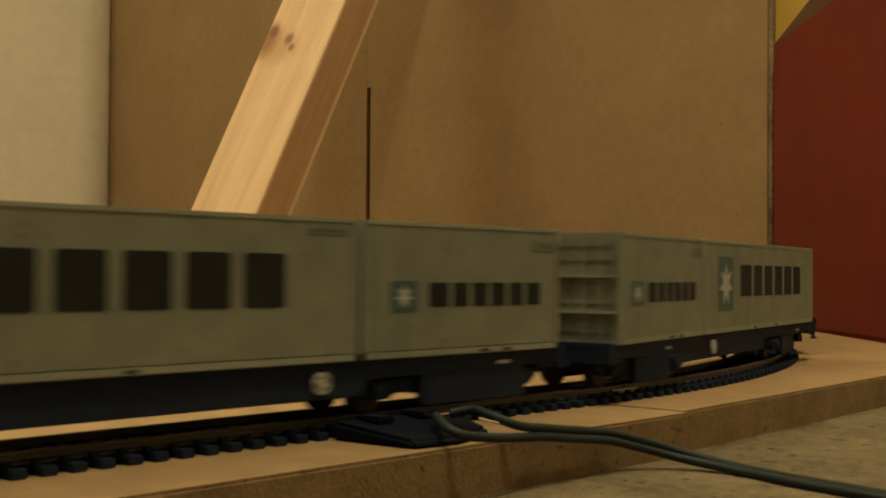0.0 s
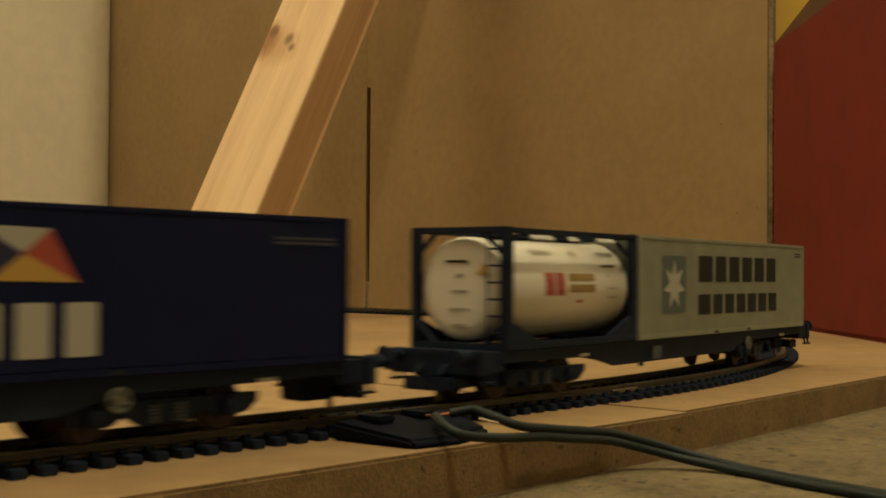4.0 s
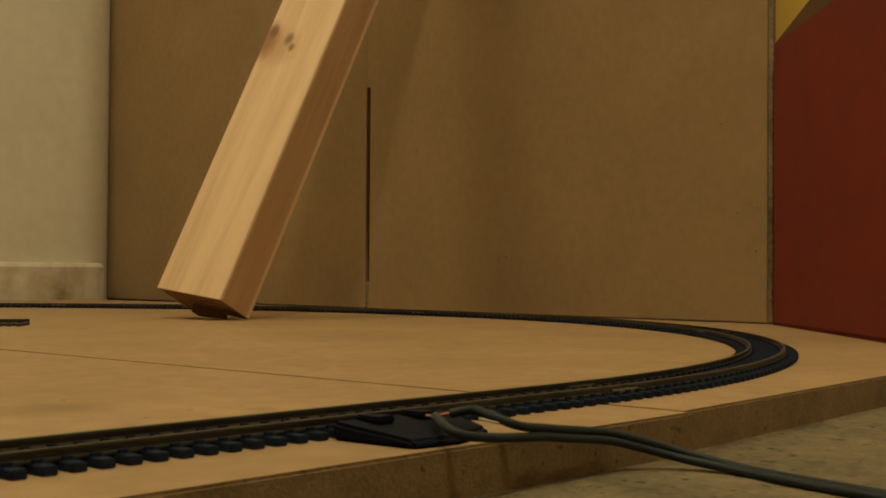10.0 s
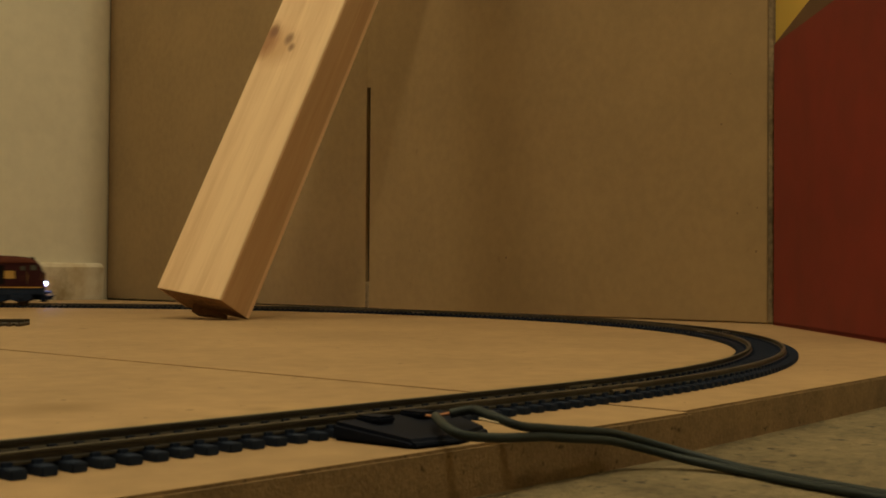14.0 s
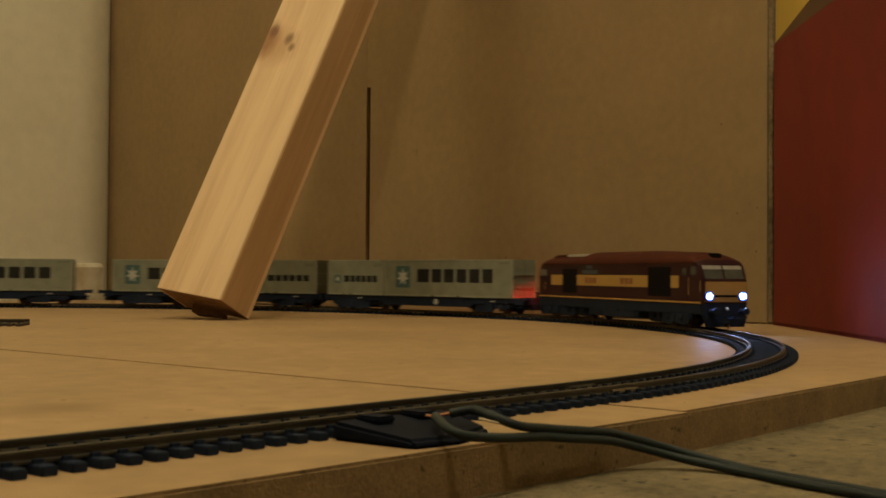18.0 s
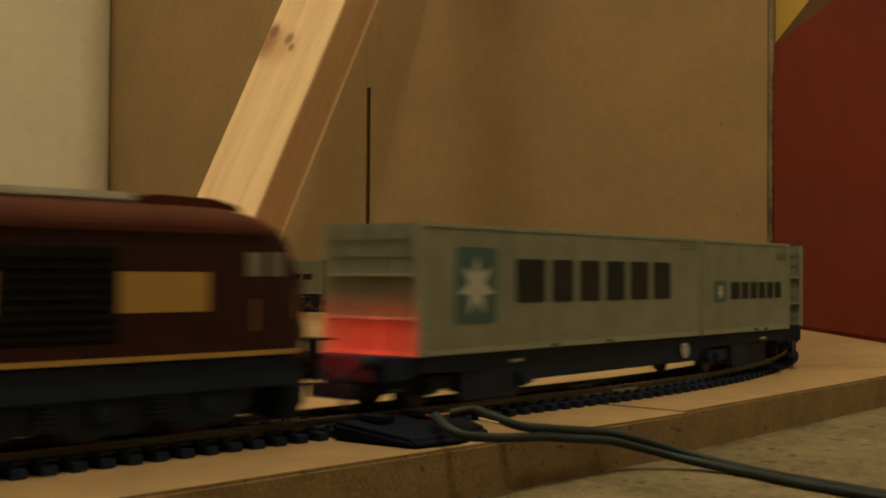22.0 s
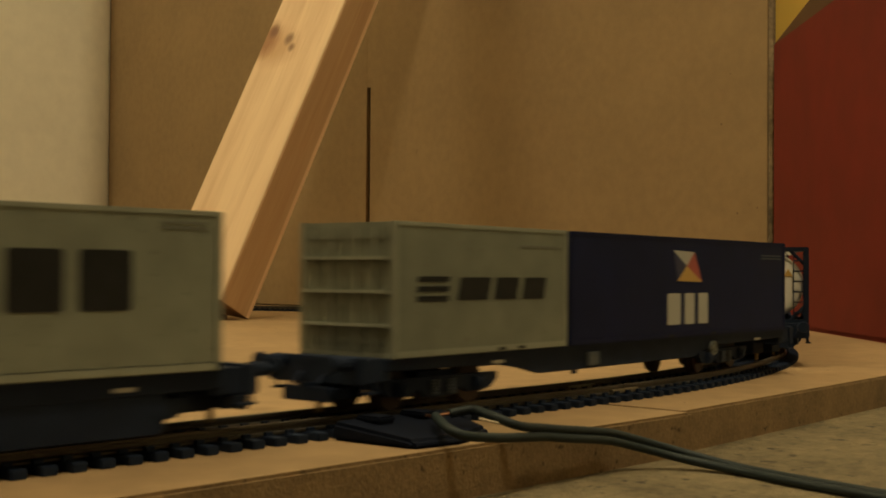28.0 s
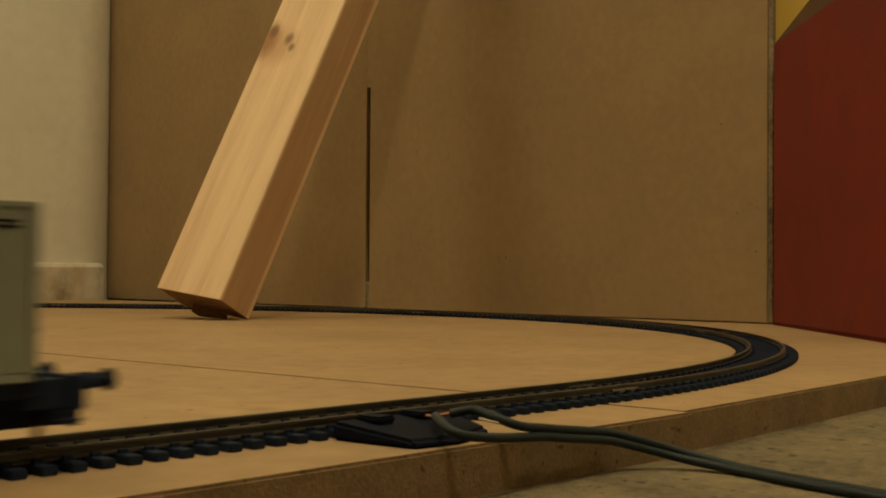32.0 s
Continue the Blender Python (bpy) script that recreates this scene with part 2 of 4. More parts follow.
# ---- mesh helpers; all lengths in millimetres ----
def box(bm, x0, x1, y0, y1, z0, z1, bevel=0.0):
    vs = [bm.verts.new((x, y, z)) for x in (x0, x1) for y in (y0, y1) for z in (z0, z1)]
    fs = [(0, 1, 3, 2), (4, 6, 7, 5), (0, 4, 5, 1), (2, 3, 7, 6), (0, 2, 6, 4), (1, 5, 7, 3)]
    faces = [bm.faces.new([vs[i] for i in f]) for f in fs]
    if bevel:
        es = {e for f in faces for e in f.edges}
        bmesh.ops.bevel(bm, geom=list(es), offset=bevel, segments=2, affect="EDGES", clamp_overlap=True)
    return vs


def tube(bm, p0, p1, r0, r1=None, seg=14, caps=True):
    p0, p1 = Vector(p0), Vector(p1)
    r1 = r0 if r1 is None else r1
    d = (p1 - p0).normalized()
    a = d.orthogonal().normalized()
    b = d.cross(a)
    ring = lambda p, r: [bm.verts.new(p + (a * math.cos(TAU * i / seg) + b * math.sin(TAU * i / seg)) * r) for i in range(seg)]
    A, B = ring(p0, r0), ring(p1, r1)
    for i in range(seg):
        bm.faces.new((A[i], A[(i + 1) % seg], B[(i + 1) % seg], B[i]))
    if caps:
        bm.faces.new(A[::-1])
        bm.faces.new(B)


def prism(bm, pts, axis, lo, hi):
    """A closed outline pushed along an axis: 0 x, 1 y, 2 z. pts are the two other coordinates."""
    def at(p, h):
        c = list(p)
        c.insert(axis, h)
        return bm.verts.new(c)
    A, B = [at(p, lo) for p in pts], [at(p, hi) for p in pts]
    n = len(pts)
    for i in range(n):
        bm.faces.new((A[i], A[(i + 1) % n], B[(i + 1) % n], B[i]))
    bm.faces.new(A[::-1])
    bm.faces.new(B)


def mesh_of(name, bm, material, smooth=False):
    bmesh.ops.recalc_face_normals(bm, faces=bm.faces)
    bmesh.ops.scale(bm, vec=(MM, MM, MM), verts=bm.verts)
    me = bpy.data.meshes.new(name)
    bm.to_mesh(me)
    bm.free()
    for p in me.polygons:
        p.use_smooth = smooth
    me.materials.append(material)
    return me


def part(name, bm, material, parent=None, label="", smooth=False, at=(0, 0, 0)):
    ob = new(name, mesh_of(name, bm, material, smooth))
    ob.location = [c * MM for c in at]
    ob.parent = parent
    if label:
        tagged(ob, label)
    return ob


def thing(name, label, category, group="", kind="", at=(0, 0, 0)):
    ob = new(name)
    ob.empty_display_size = 0.01
    ob.location = [c * MM for c in at]
    return tagged(ob, label, category, group, kind)


# ---- the oval of track: near straight, quarter, short straight, quarter, far straight, and so round ----
R, LE, LS = 551.3, 49.5, 660.0
QUARTER = math.pi / 2 * R
LAP = 4 * QUARTER + 2 * LE + 2 * LS
LEGS = [(LS, 0), (QUARTER, 1 / R), (LE, 0), (QUARTER, 1 / R)] * 2
S0 = -LS


def rail_point(s, off=0.0):
    """Place (mm) and heading at s along the centre line; s = 0 where the near straight ends; off to the inside."""
    d = (s - S0) % LAP
    x, y, a = -LS, 0.0, 0.0
    for length, k in LEGS:
        u = min(d, length)
        if k:
            x += (math.sin(a + k * u) - math.sin(a)) / k
            y -= (math.cos(a + k * u) - math.cos(a)) / k
            a += k * u
        else:
            x += u * math.cos(a)
            y += u * math.sin(a)
        d -= u
        if d <= 0:
            break
    return x - off * math.sin(a), y + off * math.cos(a), a


# ---- setting ----
def structure(name, bm, material, label, category):
    return tagged(part(name, bm, material), label, category, kind="structure")


def build_setting():
    bm = bmesh.new()
    box(bm, -2600, 1400, -2200, 1500, -40, -12)
    structure("floor", bm, M_CARPET, "worn beige carpet under the track boards", "floor")
    # the west and south walls are unseen, coloured dark to cut bounced light
    walls = (("wall_north", -2600, 725, 1292, 1430), ("wall_east", 730, 800, -2200, 1430),
             ("wall_west", -2700, -2600, -2200, 1430), ("wall_south", -2700, 800, -2300, -2200))
    # the white plaster's end is curved to darken it like shade; the skirting follows
    turn = [(625 + 92 * math.sin(math.radians(3.5 * k)), 1292 + 92 * (1 - math.cos(math.radians(3.5 * k)))) for k in range(17)]
    for name, x0, x1, y0, y1 in walls:
        bm = bmesh.new()
        if name == "wall_north":
            prism(bm, [(x0, y0)] + turn + [(728, y1), (x0, y1)], 2, -40, 2400)
        else:
            box(bm, x0, x1, y0, y1, -40, 2400)
        structure(name, bm, M_WALL if name in ("wall_north", "wall_east") else M_FARWALL, "white painted plaster wall" if name in ("wall_north", "wall_east") else "plain unseen wall, coloured dark to cut bounced light", "wall")
    bm = bmesh.new()
    box(bm, -2700, 800, -2300, 1430, 2400, 2450)
    structure("ceiling", bm, M_CEIL, "plain white ceiling", "ceiling")
    bm = bmesh.new()
    rings = []
    for k, (x, y) in enumerate([(-2600, 1292)] + turn[:7]):
        q = math.radians(3.5 * max(0, k - 1))
        rings.append([bm.verts.new((x + d * math.sin(q), y - d * math.cos(q), z)) for d, z in ((-6, -12), (14, -12), (14, 45), (11, 49), (8, 51), (-6, 51))])
    for r0, r1 in zip(rings, rings[1:]):
        for k in range(6):
            bm.faces.new((r0[k], r0[(k + 1) % 6], r1[(k + 1) % 6], r1[k]))
    bm.faces.new(rings[0][::-1])
    bm.faces.new(rings[-1])
    structure("baseboard", bm, M_SKIRT, "scuffed white skirting board with brown stains", "skirting")


def build_boards():
    group = "track boards"
    for pts in ([(-1300, -41), (1.2, -44.5), (1.2, 1250), (-1300, 1250)], [(2.2, -41.5), (470, -14), (660, 40), (660, 1274), (2.2, 1274)]):
        board = thing("track_board", "pale brown fibreboard sheet carrying the track", "board", group)
        bm = bmesh.new()
        prism(bm, pts, 2, -12, 0)
        es = [e for e in bm.edges if all(v.co.z == 0 for v in e.verts)]
        bmesh.ops.bevel(bm, geom=es, offset=0.7, segments=2, affect="EDGES")
        core = part("core", bm, M_MDF_EDGE, board, "rough dark sawn edge")
        bm = bmesh.new()
        c = Vector((sum(p[0] for p in pts) / len(pts), sum(p[1] for p in pts) / len(pts)))
        inner = [(p[0] + math.copysign(0.8, c.x - p[0]), p[1] + math.copysign(0.8, c.y - p[1])) for p in pts]
        prism(bm, inner, 2, -0.3, 0.05)
        part("face", bm, M_MDF, board, "smooth pale top face")


def build_cardboard():
    ob = thing("cardboard_sheet", "large brown corrugated cardboard sheet with a black slit", "cardboard")
    a, b = Vector((621.7, 246.5)), Vector((690, 1318))
    d = (b - a).normalized()
    n = Vector((d.y, -d.x))
    slit = (Vector((654, 750)) - a).length

    def slab(s0, s1, z0, z1, t0=0.0, t1=5.0):
        bm = bmesh.new()
        c = [a + d * s0 + n * t0, a + d * s1 + n * t0, a + d * s1 + n * t1, a + d * s0 + n * t1]
        prism(bm, [tuple(v) for v in c], 2, z0, z1)
        bmesh.ops.bevel(bm, geom=list(bm.edges), offset=0.5, segments=1, affect="EDGES")
        return bm
    total = (b - a).length
    part("panel", slab(4.8, slit - 2.6, 1, 620), M_CARD, ob)
    part("panel", slab(slit + 3.9, total, 1, 620, 0.4, 5.4), M_CARD, ob)
    # the crease closes the gap above and below the cut
    part("crease", slab(slit - 2.8, slit + 4.2, 246, 619, 0.8, 4), M_CARD, ob, "pressed fold line")
    part("crease", slab(slit - 2.8, slit + 4.2, 2, 30, 0.6, 4), M_CARD_EDGE, ob, "torn pale paper at the fold")
    # black sheet added to stand in for shade inside the slit
    part("shade_sheet", slab(slit - 60, slit + 60, 20, 280, 22, 23), M_BLACK, ob, "black sheet standing in for the shade behind the slit")
    bm = slab(0.2, 4.6, 1, 620, 1.2, 5.6)
    part("cut_edge", bm, M_CARD_EDGE, ob, "ragged corrugated cut edge")
    random.seed(4)
    for s, z, r in ((48.6, 168, 1.1), (866, 266, 0.8), (296, 56, 1.2), (33, 92, 0.9), (420, 64, 0.8), (15, 60, 1.0), (14, 96, 0.9), (40, 210, 0.6)):
        bm = bmesh.new()
        p = a + d * s - n * 0.06
        bmesh.ops.create_circle(bm, cap_ends=True, segments=7, radius=r)
        for v in bm.verts:
            k = 1 + random.uniform(-0.3, 0.3)
            v.co = Vector((p.x + d.x * v.co.x * k, p.y + d.y * v.co.x * k, z + v.co.y * k))
        part("dent", bm, M_CARD_DARK, ob, "small dark dent")


def build_boxes():
    ob = thing("red_box", "plain red cardboard storage box with an open flap", "box")
    P = [Vector(p) for p in ((612.0, 240.5), (385.1, 44.1), (457.1, -39.1), (684.0, 157.3))]
    for i in range(4):
        bm = bmesh.new()
        p, q = P[i], P[(i + 1) % 4]
        d = (q - p).normalized()
        n = Vector((-d.y, d.x))
        prism(bm, [tuple(p), tuple(q), tuple(q + n * 3), tuple(p + n * 3)], 2, 0.1, 228)
        bmesh.ops.bevel(bm, geom=list(bm.edges), offset=0.8, segments=2, affect="EDGES")
        part("side_panel", bm, M_RED, ob)
    bm = bmesh.new()
    prism(bm, [tuple(v) for v in P], 2, 0.2, 3)
    part("bottom_panel", bm, M_RED, ob)
    bm = bmesh.new()
    p, q = P[0], P[1]
    d = (q - p).normalized()
    n = Vector((-d.y, d.x))
    lo, hi = [], []
    for s, h in ((0, 0.5), (290, 39)):
        for k in (1.0, 2.0):
            lo.append(bm.verts.new((*(p + d * s + n * k), 227)))
            hi.append(bm.verts.new((*(p + d * s + n * k), 228 + h)))
    for f in ((lo[0], lo[2], hi[2], hi[0]), (lo[1], hi[1], hi[3], lo[3]), (hi[0], hi[2], hi[3], hi[1]), (lo[0], hi[0], hi[1], lo[1]), (lo[2], lo[3], hi[3], hi[2]), (lo[0], lo[1], lo[3], lo[2])):
        bm.faces.new(f)
    part("flap", bm, M_FLAP, ob, "dark brown inner flap")
    ob = thing("yellow_panel", "plain yellow board standing behind the red box", "board")
    bm = bmesh.new()
    prism(bm, [(636, 262), (705, 150), (708, 153), (639, 265)], 2, 0.1, 430)
    bmesh.ops.bevel(bm, geom=list(bm.edges), offset=0.6, segments=2, affect="EDGES")
    part("sheet", bm, M_YELLOW, ob)


def build_beam():
    a = Vector((0.432, -0.036, 0.901)).normalized()
    F1, F2, A = Vector((300.5, 641.6, 26.3)), Vector((313.5, 572.8, 17.3)), Vector((350.3, 582.0, 0.0))
    w, t = (F2 - F1), (A - F2)
    W, T = w.length, t.length
    w, t = w.normalized(), t.normalized()
    w = (w - a * w.dot(a)).normalized()
    t = a.cross(w) * (1 if a.cross(w).dot(t) > 0 else -1)
    ob = thing("timber_beam", "planed pine timber with a dark knot, leaning over the track", "timber")
    ob.matrix_basis = Matrix((( w.x, t.x, a.x, F1.x * MM), (w.y, t.y, a.y, F1.y * MM), (w.z, t.z, a.z, F1.z * MM), (0, 0, 0, 1)))
    bm = bmesh.new()
    box(bm, -1.3, W, 0, T, 0, 720)
    es = [e for e in bm.edges if abs(e.verts[0].co.z - e.verts[1].co.z) > 1]
    bmesh.ops.bevel(bm, geom=es, offset=0.9, segments=2, affect="EDGES")
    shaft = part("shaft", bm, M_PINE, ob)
    # end grain, a torn splinter below, the knot
    bm = bmesh.new()
    box(bm, 1.5, W - 1.5, 1.5, T - 1.5, -0.4, 0.3)
    part("end_grain", bm, M_ENDGRAIN, ob, "dark sawn end grain")
    bm = bmesh.new()
    pts = [(20, 26), (27, 31), (36, 36), (44, 39), (47, 41), (41, 41), (30, 40), (22, 35)]
    A_ = [bm.verts.new((x, y, -0.2)) for x, y in pts]
    B_ = [bm.verts.new((x + 1.5, y, -7.5 if y < 36 else -4.0)) for x, y in pts]
    for i in range(len(pts)):
        j = (i + 1) % len(pts)
        bm.faces.new((A_[i], A_[j], B_[j], B_[i]))
    bm.faces.new(A_[::-1])
    bm.faces.new(B_)
    part("splinter", bm, M_ENDGRAIN, ob, "torn wood splinter")


def sweep_rail(off, s_from, s_to, n, closed):
    prof = [(-1.3, 2), (1.3, 2), (1.3, 2.5), (0.35, 2.8), (0.35, 3.7), (0.75, 3.9), (0.75, 4.5), (0.6, 4.6), (-0.6, 4.6), (-0.75, 4.5), (-0.75, 3.9), (-0.35, 3.7), (-0.35, 2.8), (-1.3, 2.5)]
    bm = bmesh.new()
    rings = []
    for i in range(n if closed else n + 1):
        x, y, h = rail_point(s_from + (s_to - s_from) * i / n, off)
        rings.append([bm.verts.new((x - o * math.sin(h), y + o * math.cos(h), z)) for o, z in prof])
    m = len(prof)
    for i in range(len(rings) if closed else len(rings) - 1):
        r0, r1 = rings[i], rings[(i + 1) % len(rings)]
        for j in range(m):
            bm.faces.new((r0[j], r0[(j + 1) % m], r1[(j + 1) % m], r1[j]))
    if not closed:
        bm.faces.new(rings[0][::-1])
        bm.faces.new(rings[-1])
    return bm


SLEEPER_STEP = 6.45


def sleeper_mesh(material):
    bm = bmesh.new()
    box(bm, -1.75, 1.75, -15, 15, 0.06, 2.0, 0.25)
    for y in (-8.25, 8.25):
        for k in (-1.9, 1.9):
            box(bm, -1.0, 1.0, y + k - 0.5, y + k + 0.5, 1.95, 2.9)
    return mesh_of("sleeper", bm, material)


def build_track():
    tr = thing("railway_track", "oval of model railway track on black plastic sleepers", "track")
    # rails in lengths, with joiners where they meet
    cuts = [-600, -432, -215, 20, 452, 884, 1322, 1760, 2100, LAP - 600]
    for off in (8.25, -8.25):
        for s0, s1 in zip(cuts, cuts[1:]):
            part("rail", sweep_rail(off, s0 + 0.3, s1 - 0.3, max(8, int((s1 - s0) / 9)), False), M_RAIL, tr)
            x, y, h = rail_point(s0, off)
            bm = bmesh.new()
            box(bm, -8, 8, -1.6, 1.6, 2.0, 3.4, 0.3)
            j = part("rail_joiner", bm, M_JOINER, tr, "bright metal rail joiner", at=(x, y, 0))
            j.rotation_euler.z = h
    me = sleeper_mesh(M_SLEEPER)
    near = bmesh.new()
    n = int(LAP / SLEEPER_STEP)
    for i in range(n):
        s = S0 + LAP * (i + 0.5) / n
        x, y, h = rail_point(s)
        if -270 < s < 1500:
            ob = new("sleeper", me)
            ob.parent = tr
            ob.location, ob.rotation_euler.z = (x * MM, y * MM, 0), h
        else:
            c, sn = math.cos(h), math.sin(h)
            for v in box(near, -1.75, 1.75, -15, 15, 0.06, 2.0):
                v.co = Vector((x + v.co.x * c - v.co.y * sn, y + v.co.x * sn + v.co.y * c, v.co.z))
    tagged(part("sleeper_rest", near, M_SLEEPER, tr), kind="stuff")
    # webs that tie the sleepers under each rail
    for off in (8.25, -8.25):
        bm = bmesh.new()
        m = 480
        rows = []
        for i in range(m):
            x, y, h = rail_point(S0 + LAP * i / m, off)
            rows.append([bm.verts.new((x - o * math.sin(h), y + o * math.cos(h), z)) for o, z in ((-1, 0.06), (1, 0.06), (1, 1.3), (-1, 1.3))])
        for i in range(m):
            r0, r1 = rows[i], rows[(i + 1) % m]
            for j in range(4):
                bm.faces.new((r0[j], r0[(j + 1) % 4], r1[(j + 1) % 4], r1[j]))
        part("web", bm, M_SLEEPER, tr)
    # a bright track pin beside the far rail
    bm = bmesh.new()
    tube(bm, (-189.5, 10.6, 0.2), (-189.5, 10.6, 5.2), 0.35, seg=8)
    tube(bm, (-189.5, 10.6, 5.2), (-189.5, 10.6, 5.7), 0.8, seg=8)
    part("track_pin", bm, M_STEEL, tr, "bright steel track pin")


def build_siding():
    ob = thing("siding_track", "short brown-sleepered length of spare track lying on the board", "track", at=(150, 588, 0))
    ob.rotation_euler.z = math.radians(138)
    for y in (-8.25, 8.25):
        bm = bmesh.new()
        prism(bm, [(y - 1.3, 2), (y + 1.3, 2), (y + 0.4, 2.8), (y + 0.75, 3.9), (y + 0.75, 4.6), (y - 0.75, 4.6), (y - 0.75, 3.9), (y - 0.4, 2.8)], 0, -1, 330)
        part("rail", bm, M_RAIL, ob)
    me = sleeper_mesh(M_BROWN_SLEEPER)
    for i in range(50):
        s = new("sleeper", me)
        s.parent = ob
        s.location = ((2 + i * SLEEPER_STEP) * MM, 0, 0)


def cable_points(pts, sub=8):
    out = []
    n = len(pts)
    for i in range(n - 1):
        p0, p1, p2, p3 = (Vector(pts[max(0, min(n - 1, k))]) for k in (i - 1, i, i + 1, i + 2))
        for j in range(sub):
            t = j / sub
            out.append(0.5 * ((2 * p1) + (p2 - p0) * t + (2 * p0 - 5 * p1 + 4 * p2 - p3) * t * t + (3 * p1 - p0 - 3 * p2 + p3) * t ** 3))
    out.append(Vector(pts[-1]))
    return out


def hose(pts, r, seg=10, sub=8):
    bm = bmesh.new()
    P = cable_points(pts, sub)
    rings = []
    for i, p in enumerate(P):
        d = (P[min(i + 1, len(P) - 1)] - P[max(i - 1, 0)]).normalized()
        a = d.cross(Vector((0, 0, 1))).normalized()
        b = a.cross(d)
        rings.append([bm.verts.new(p + (a * math.cos(TAU * k / seg) + b * math.sin(TAU * k / seg)) * r) for k in range(seg)])
    for r0, r1 in zip(rings, rings[1:]):
        for k in range(seg):
            bm.faces.new((r0[k], r0[(k + 1) % seg], r1[(k + 1) % seg], r1[k]))
    bm.faces.new(rings[0][::-1])
    bm.faces.new(rings[-1])
    return bm


def build_power():
    clip = thing("power_clip", "black plastic power clip pushed against the track", "connector")
    bm = bmesh.new()
    pts = [(-113, -15.2), (-111, -40.5), (-97, -42.5), (-79, -36), (-74, -15.2)]
    lo = [bm.verts.new((x, y, 0.08)) for x, y in pts]
    hi = [bm.verts.new((x * 1.0, y + (1.5 if y < -30 else 0), 4.6 if y > -30 else 2.2)) for x, y in pts]
    for i in range(5):
        j = (i + 1) % 5
        bm.faces.new((lo[i], lo[j], hi[j], hi[i]))
    bm.faces.new(lo[::-1])
    bm.faces.new(hi)
    bmesh.ops.bevel(bm, geom=list(bm.edges), offset=0.9, segments=2, affect="EDGES")
    part("housing", bm, M_BLACK, clip)
    for x in (-103, -88):
        bm = bmesh.new()
        box(bm, x - 3, x + 3, -24, -16, 4.0, 5.6, 0.5)
        part("spring_lever", bm, M_BLACK, clip)
        bm = bmesh.new()
        box(bm, x - 1.4, x + 1.4, -15.5, -7.2, 2.4, 3.3)
        part("contact", bm, M_RAIL, clip, "metal contact tongue")
    cable = thing("twin_cable", "grey twin-core cable running off the board edge", "cable")
    over = [(-66.7, -48.5, -0.6), (-46.5, -47.8, -3.2), (-35.5, -50.0, -5.8), (-26.8, -57.5, -8.8)]
    floor_run = [(-24.3, -72.2, -10.6), (-30.4, -90.8, -10.7), (-34.5, -107, -10.7), (-42.3, -135.4, -10.7), (-70, -200, -10.7), (-140, -330, -10.7)]
    one = [(-93.4, -30.7, 5.4), (-99, -37, 5.4), (-104.0, -44.2, 4.6), (-102.5, -48.0, 3.2), (-93, -49.3, 2.0), (-84, -48.9, 1.2), (-74, -48.3, 0.4)]
    two = [(-88, -30.5, 5.6), (-84.5, -34.5, 6.6), (-85.3, -39, 6.2), (-86.0, -44.0, 5.4), (-83.0, -48.0, 3.7), (-74, -47.8, 2.4)]
    part("core_wire", hose(one + over + floor_run, 1.15), M_CABLE, cable, smooth=True)
    part("core_wire", hose(two + [(x + 0.4, y + 0.6, z + 2.0) for x, y, z in over[:3]] + [(-25.6, -56.6, -7.2)] + [(x + 2.2, y + 0.9, z + 0.6) for x, y, z in floor_run], 1.15), M_CABLE, cable, smooth=True)
    for p, q in (((-92.6, -27.0, 5.2), one[0]), ((-90.4, -28.6, 5.2), two[0])):
        bm = bmesh.new()
        tube(bm, p, q, 0.4, seg=8)
        part("bare_end", bm, M_COPPER, cable, "bare copper wire end")
    bm = bmesh.new()
    box(bm, -2.6, 2.6, -0.5, 0.5, -0.2, 0.2, 0.08)
    t = part("tag", bm, M_TAG, cable, "pale torn cable tag", at=(-89.0, -43.6, 5.0))
    t.rotation_euler = (0.2, 0.25, -0.5)


build_setting()
build_boards()
build_cardboard()
build_boxes()
build_beam()
build_track()
build_siding()
build_power()


# ---- the train: travel along the track ----
OFFS = {"C1": 300.7, "C2": 561.5, "C3": 851.3, "C4": 1110.9, "K1": 1400.4, "K2": 1693.7}
KNOTS = [(-0.5, 3854.9), (0.5, 3679.5), (1.5, 3509.3), (2.5, 3356.2), (3.5, 3209.4), (5.0, 2980.1), (6.5, 2744.1), (10.0, 2142.6),
         (13.5, 1444.5), (15.0, 1128.2), (17.0, 682.3), (19.0, 242.0), (20.25, -12.8), (21.5, -280.3),
         (22.25, -443.1), (23.0, -603.0), (23.75, -746.3), (24.5, -888.2), (25.25, -1029.3), (26.25, -1208.6),
         (27.25, -1378.4), (28.0, -1496.6), (28.75, -1604.1), (29.5, -1710.5), (30.25, -1821.1), (31.0, -1942.5), (31.6, -2049.0), (32.3, -2178.9)]
KX, KY = np.array([k[0] for k in KNOTS]), np.array([k[1] for k in KNOTS])


def spline_bends():
    m, h = len(KX), np.diff(KX)
    A, b = np.eye(m), np.zeros(m)
    for i in range(1, m - 1):
        A[i, i - 1:i + 2] = (h[i - 1], 2 * (h[i - 1] + h[i]), h[i])
        b[i] = 6 * ((KY[i + 1] - KY[i]) / h[i] - (KY[i] - KY[i - 1]) / h[i - 1])
    return np.linalg.solve(A, b)


BENDS = spline_bends()


